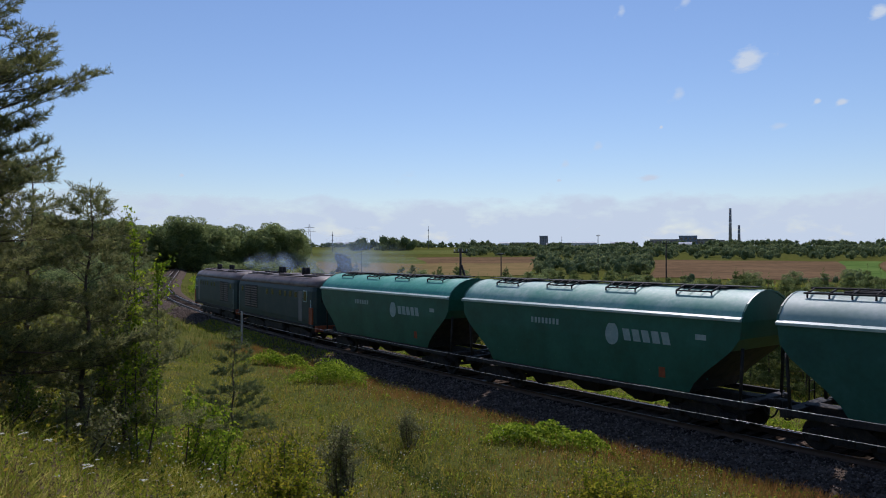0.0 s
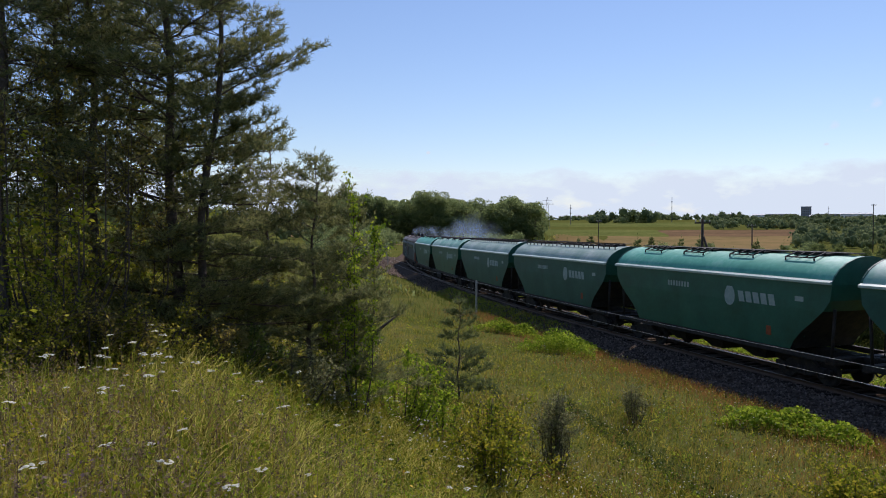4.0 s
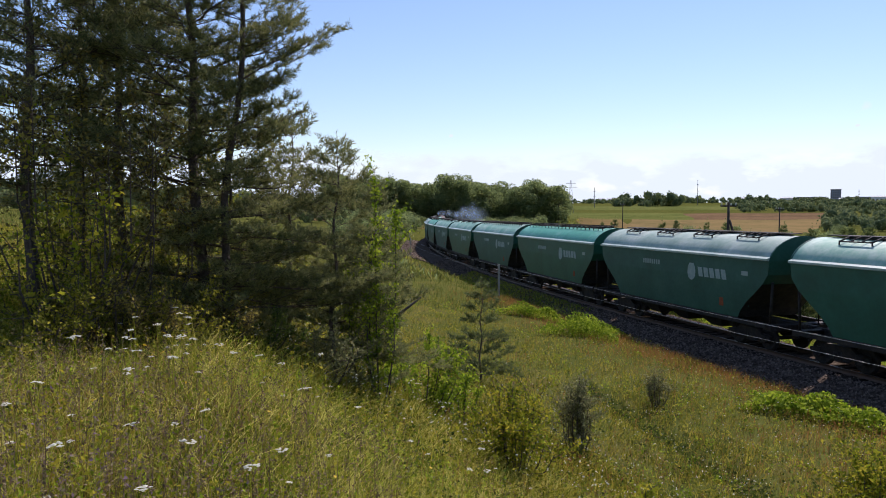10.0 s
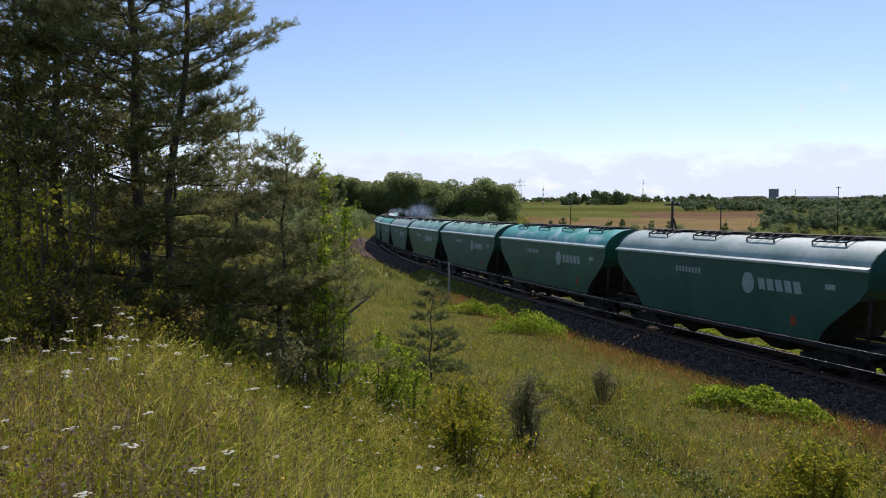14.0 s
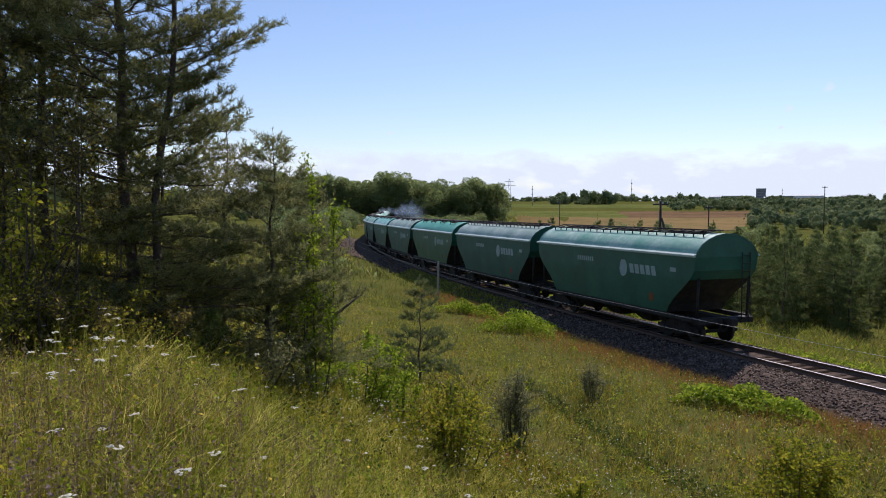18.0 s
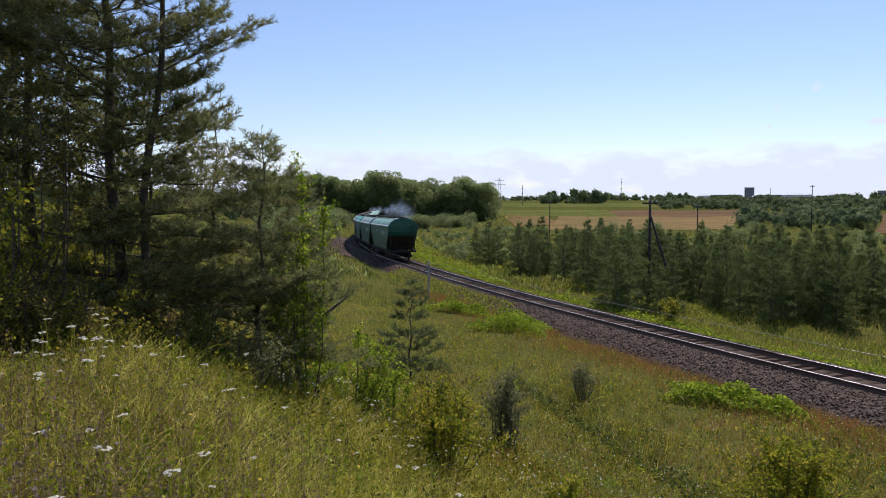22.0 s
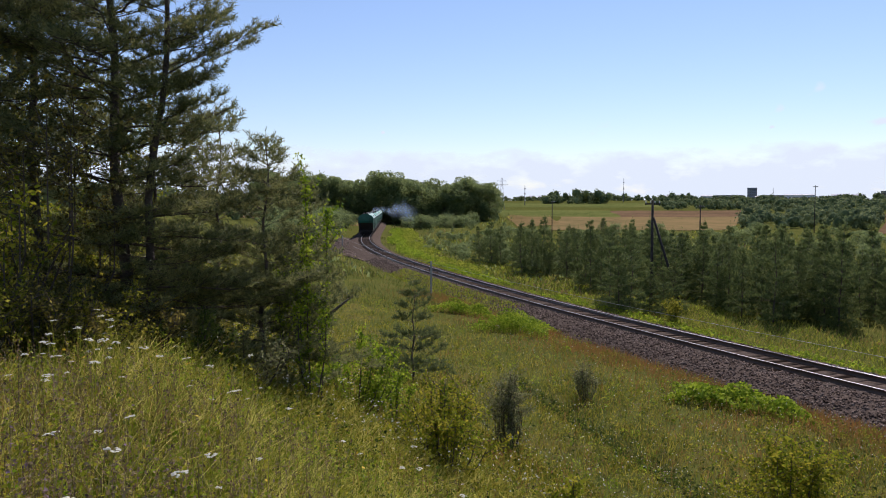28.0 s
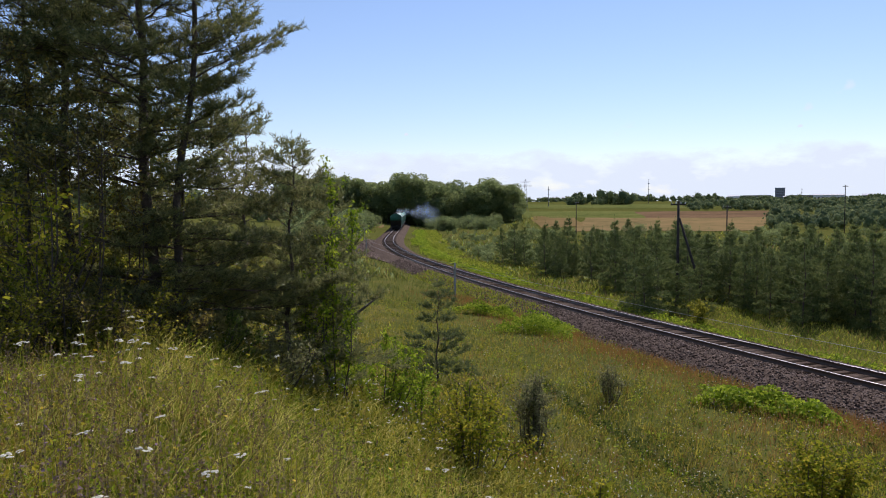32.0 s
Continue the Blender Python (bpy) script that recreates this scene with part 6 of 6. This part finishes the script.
# ---- the far town ----
def town_building(az, d, w, dep, h, mat, label, floors=0, bays=0, roof=0.0, name="town_building"):
    x, y = polar(az, d)
    ob = empty(name, pose(x, y, gz(x, y) - 1, 0, 0, az))
    part("wall", box(-w / 2, w / 2, -dep / 2, dep / 2, 0, h + 1, .1), M[mat], ob)
    if roof:
        bm = bmesh.new()
        add_sweep(bm, [[(xx, -dep / 2 - .4, h + 1), (xx, 0, h + 1 + roof), (xx, dep / 2 + .4, h + 1)] for xx in (-w / 2 - .4, w / 2 + .4)])
        part("roof", bm, M["wall_white"], ob)
    else:
        part("roof", box(-w / 2 - .3, w / 2 + .3, -dep / 2 - .3, dep / 2 + .3, h + 1, h + 1.7, .1), M["wall_far"], ob)
    for f in range(floors):
        for k in range(bays):
            cx = -w / 2 + (k + .5) * w / bays
            part("window", box(cx - w / bays * .28, cx + w / bays * .28, -dep / 2 - .06, -dep / 2 + .02, 2 + f * (h - 1) / floors, 2 + f * (h - 1) / floors + (h - 1) / floors * .55), M["glass"], ob)
    return tagged(ob, label, "building", "buildings of the far town")


town_building(-23.5, 1230, 14, 12, 18.5, "wall_blue", "dark blue-grey apartment tower on the skyline", 7, 5, name="apartment_tower")
town_building(-22.0, 1240, 40, 14, 7.5, "wall_far", "low grey building beside the tower", 3, 10)
town_building(-24.9, 1240, 36, 14, 7, "wall_far", "low grey building beside the tower", 2, 8)
town_building(-20.4, 1000, 14, 10, 6, "wall_white", "low white building among far trees", 1, 5, 1.5)
town_building(-26.6, 1000, 34, 12, 6.5, "wall_white", "long low white shed among far trees", 1, 8, 1.2)
town_building(-24.0, 1000, 10, 8, 4.5, "wall_white", "small white building below the tower", 1, 4, 1.2)
town_building(-33.9, 1350, 110, 30, 14, "wall_far", "long grey factory hall on the skyline", 2, 14, name="factory_hall")
town_building(-34.3, 1340, 30, 20, 20, "wall_blue", "dark upper works of the factory", 3, 4, name="factory_block")
town_building(-36.0, 1350, 40, 30, 12, "wall_far", "grey factory wing with flat roof", 2, 6, name="factory_hall")
town_building(-34.1, 1000, 16, 9, 4, "wall_white", "white gabled house among trees", 1, 3, 3.0)
for az, w in ((-8.2, 14), (-10.2, 10), (-11.3, 16), (-13.1, 12), (-17.5, 14), (-18.6, 10), (-7.4, 9), (-28.9, 12), (-30.2, 14)):
    town_building(az, 1050 + 8 * w, w, 9, 5.2, "wall_far" if w > 11 else "wall_white", "small far house with a pale gabled roof", 1, 3, 2.2, "far_house")


def chimney(az, d, h, r):
    x, y = polar(az, d)
    ob = empty("factory_chimney", pose(x, y, gz(x, y) - 1))
    part("shaft", tube((0, 0, 0), (0, 0, h), r, r * .7, 16), M["wall_far"], ob)
    for k in (.62, .8, .96):
        part("band", tube((0, 0, h * k), (0, 0, h * k + h * .04), r * (1.02 - .28 * k), n=16), M["wall_white"], ob)
    tagged(ob, "tall slender factory chimney with pale bands", "chimney", "factory chimneys")


chimney(-37.25, 1500, 78, 3.2)
chimney(-37.85, 1520, 46, 3.0)

# dead wood at the edge of the grove
bm = bmesh.new()
add_tube(bm, (0, 0, -.2), (.25, .1, 1.5), .09, .06, 8)
add_tube(bm, (.2, .08, 1.2), (.9, .4, 1.75), .045, .02, 6)
ob = part("dead_trunk", bm, M["bark"], m=at_polar(9.6, 17.5))
tagged(ob, "broken dead tree trunk at the edge of the grove", "dead tree")


# ---- clouds: plain backdrop at the edge of the sky ----
def cloud_material(name, scale, low, high, falloff):
    m = bpy.data.materials.new(name)
    m.use_nodes = True
    N, L = m.node_tree.nodes, m.node_tree.links
    N.remove(N["Principled BSDF"])
    tc = N.new("ShaderNodeTexCoord")
    mp = N.new("ShaderNodeMapping")
    mp.inputs["Scale"].default_value = (1, 1, 2.4)
    L.new(tc.outputs["Object"], mp.inputs["Vector"])
    nz = N.new("ShaderNodeTexNoise")
    nz.inputs["Scale"].default_value = scale
    nz.inputs["Detail"].default_value = 9
    nz.inputs["Roughness"].default_value = .58
    L.new(mp.outputs[0], nz.inputs["Vector"])
    sep = N.new("ShaderNodeSeparateXYZ")
    L.new(tc.outputs["Generated"], sep.inputs[0])
    cur = N.new("ShaderNodeValToRGB")
    e = cur.color_ramp.elements
    while len(e) < len(falloff):
        e.new(.5)
    for q, (pos, val) in zip(e, falloff):
        q.position, q.color = pos, (val, val, val, 1)
    if falloff[0][1] > 0:
        L.new(sep.outputs["Z"], cur.inputs["Fac"])
    else:
        gr = N.new("ShaderNodeTexGradient")
        gr.gradient_type = "SPHERICAL"
        m2 = N.new("ShaderNodeMapping")
        m2.inputs["Location"].default_value = (-1, -1, -1)
        m2.inputs["Scale"].default_value = (2, 2, 2)
        L.new(tc.outputs["Generated"], m2.inputs["Vector"])
        L.new(m2.outputs[0], gr.inputs["Vector"])
        L.new(gr.outputs["Fac"], cur.inputs["Fac"])
    ad = N.new("ShaderNodeMath")
    ad.operation = "ADD"
    L.new(nz.outputs["Fac"], ad.inputs[0])
    L.new(cur.outputs["Color"], ad.inputs[1])
    mr = N.new("ShaderNodeMapRange")
    mr.inputs["From Min"].default_value, mr.inputs["From Max"].default_value = low, high
    L.new(ad.outputs[0], mr.inputs["Value"])
    em = N.new("ShaderNodeEmission")
    em.inputs["Color"].default_value = (.80, .935, 1.0, 1)
    em.inputs["Strength"].default_value = .9
    tr = N.new("ShaderNodeBsdfTransparent")
    mx = N.new("ShaderNodeMixShader")
    L.new(mr.outputs[0], mx.inputs[0])
    L.new(tr.outputs[0], mx.inputs[1])
    L.new(em.outputs[0], mx.inputs[2])
    L.new(mx.outputs[0], N["Material Output"].inputs["Surface"])
    return m


def cloud_sheet(name, az0, az1, el0, el1, mat, label, r=4300.0, n=48):
    a = np.radians(np.linspace(az0, az1, n))
    e = np.radians(np.linspace(el0, el1, 8))
    A, E = np.meshgrid(a, e)
    x, y, z = -np.sin(A) * r, np.cos(A) * r, EYE_Z + np.tan(E) * r
    c = np.array([x.mean(), y.mean(), z.mean()])
    i, j = np.meshgrid(np.arange(7), np.arange(n - 1), indexing="ij")
    q = np.stack([i * n + j, i * n + j + 1, (i + 1) * n + j + 1, (i + 1) * n + j], -1).reshape(-1, 4)
    ob = new(name, mesh_np(name, np.stack([x, y, z], -1).reshape(-1, 3) - c, q, mat))
    ob.matrix_basis = Matrix.Translation(c)
    ob.visible_shadow = False
    return tagged(ob, label, "cloud", kind="structure")


BANK = cloud_material("bright_cloud_bank", .0034, .74, 1.0, [(0, .66), (.36, .52), (.5, .36), (.58, .12), (1, -.15)])
PUFF = cloud_material("small_cumulus", .012, .62, 1.1, [(0, 0), (.25, .12), (.7, .6), (1, .7)])
WISP = cloud_material("thin_wisp", .009, .66, 1.5, [(0, 0), (.25, .1), (.7, .5), (1, .6)])
cloud_sheet("backdrop_cloud_bank", -75, 75, -.5, 9.0, BANK, "long bright cloud bank low over the horizon", 4400, 90)
for az, el, w, h, mt in ((-38.5, 14.1, 4.2, 2.6, PUFF), (-31.5, 5.95, 3.0, .75, PUFF), (-44.5, 10.6, 1.6, .7, PUFF), (-43.0, 10.8, 1.0, .6, PUFF), (-46.8, 16.2, 2.4, 1.4, PUFF), (-33.7, 12.1, 1.8, 1.6, WISP), (-32.4, 9.7, .6, .4, PUFF), (-24.7, 5.9, .8, .35, PUFF),
                         (4.3, 6.0, .8, .4, PUFF), (-27.7, 8.5, 1.6, 1.2, WISP), (-25.2, 7.2, 1.4, 1.0, WISP), (-40.5, 9.3, 2.6, .8, WISP), (-34.2, 18.6, 1.6, 1.4, WISP), (-29.5, 18.3, 1.2, 1.4, WISP)):
    cloud_sheet("backdrop_cloud", az - w / 2, az + w / 2, el - h / 2, el + h / 2, mt, "small white fair-weather cloud", 4200, 10)


# ---- exhaust haze that follows the locomotive ----
def haze_material():
    m = bpy.data.materials.new("thin_exhaust_haze")
    m.use_nodes = True
    N, L = m.node_tree.nodes, m.node_tree.links
    N.remove(N["Principled BSDF"])
    df, tl, tr, m1, m2, tc, gr, nz, mu, mr = (N.new("ShaderNode" + k) for k in ("BsdfDiffuse", "BsdfTranslucent", "BsdfTransparent", "MixShader", "MixShader", "TexCoord", "TexGradient", "TexNoise", "Math", "MapRange"))
    for q in (df, tl):
        q.inputs["Color"].default_value = (.58, .75, .98, 1)
    m1.inputs[0].default_value = .8
    gr.gradient_type = "SPHERICAL"
    nz.inputs["Scale"].default_value, nz.inputs["Detail"].default_value = 2.2, 6
    mu.operation = "MULTIPLY"
    L.new(tc.outputs["Object"], gr.inputs["Vector"])
    L.new(tc.outputs["Object"], nz.inputs["Vector"])
    L.new(gr.outputs["Fac"], mu.inputs[0])
    L.new(nz.outputs["Fac"], mu.inputs[1])
    mr.inputs["From Min"].default_value, mr.inputs["From Max"].default_value, mr.inputs["To Max"].default_value = .03, .42, .11
    L.new(mu.outputs[0], mr.inputs["Value"])
    L.new(df.outputs[0], m1.inputs[1])
    L.new(tl.outputs[0], m1.inputs[2])
    L.new(mr.outputs[0], m2.inputs[0])
    L.new(tr.outputs[0], m2.inputs[1])
    L.new(m1.outputs[0], m2.inputs[2])
    L.new(m2.outputs[0], N["Material Output"].inputs["Surface"])
    return m


def smoke():
    """Wisps of two crossed, wavy sheets each, thinning away from the stacks."""
    m = haze_material()
    ob = empty("exhaust_smoke")
    rng = np.random.default_rng(12)
    for i in range(11):
        t = i / 10
        bm = bmesh.new()
        for turn in (0, 90):
            q = Matrix.Rotation(radians(turn + 20), 3, "Z") @ Matrix.Rotation(radians(90), 3, "X")
            bmesh.ops.create_grid(bm, x_segments=8, y_segments=8, size=1.0, matrix=q.to_4x4())
        for v in bm.verts:
            v.co += Vector(noise.noise_vector(v.co * 1.3 + Vector((i * 5.0, 0, 0)))) * .12
        for f in bm.faces:
            f.smooth = True
        r = (.8 + 2.0 * t) * rng.uniform(.8, 1.25)
        pf = part("wisp", bm, m, ob, m=pose(-1 - 5 * t + rng.normal() * t * 1.5, -11 * t + rng.normal() * t * 1.5, 5.2 - .4 * t + rng.normal() * t * .8, 0, rng.uniform(-35, 35), rng.uniform(0, 90)) @ Matrix.Diagonal((r * 1.2, r * 1.2, r * .9, 1)))
        pf.visible_shadow = False
    return tagged(ob, "thin bluish exhaust haze drifting behind the locomotive", "smoke")


SMOKE = smoke()


def motions():
    times = [i * 1.0 for i in range(33)]
    for k, w in enumerate(WAGONS):
        walk(w, [(t, ride(run_at(t) - k * PITCH + BODY_L / 2, 5.05)) for t in times])
    walk(LOCO, [(t, ride(run_at(t) + BODY_L + 9.45, 4.6)) for t in times])
    walk(LOCO_FRONT, [(t, ride(run_at(t) + BODY_L + 26.45, 4.6) @ pose(0, 0, 0, 0, 0, 180)) for t in times])
    # the haze rides with the engine up to the straight, then hangs over the line and drifts on slowly
    walk(SMOKE, [(t, ride(min(run_at(t) + BODY_L + 20.0, 178 + 1.2 * t), 4.6)) for t in times])


motions()
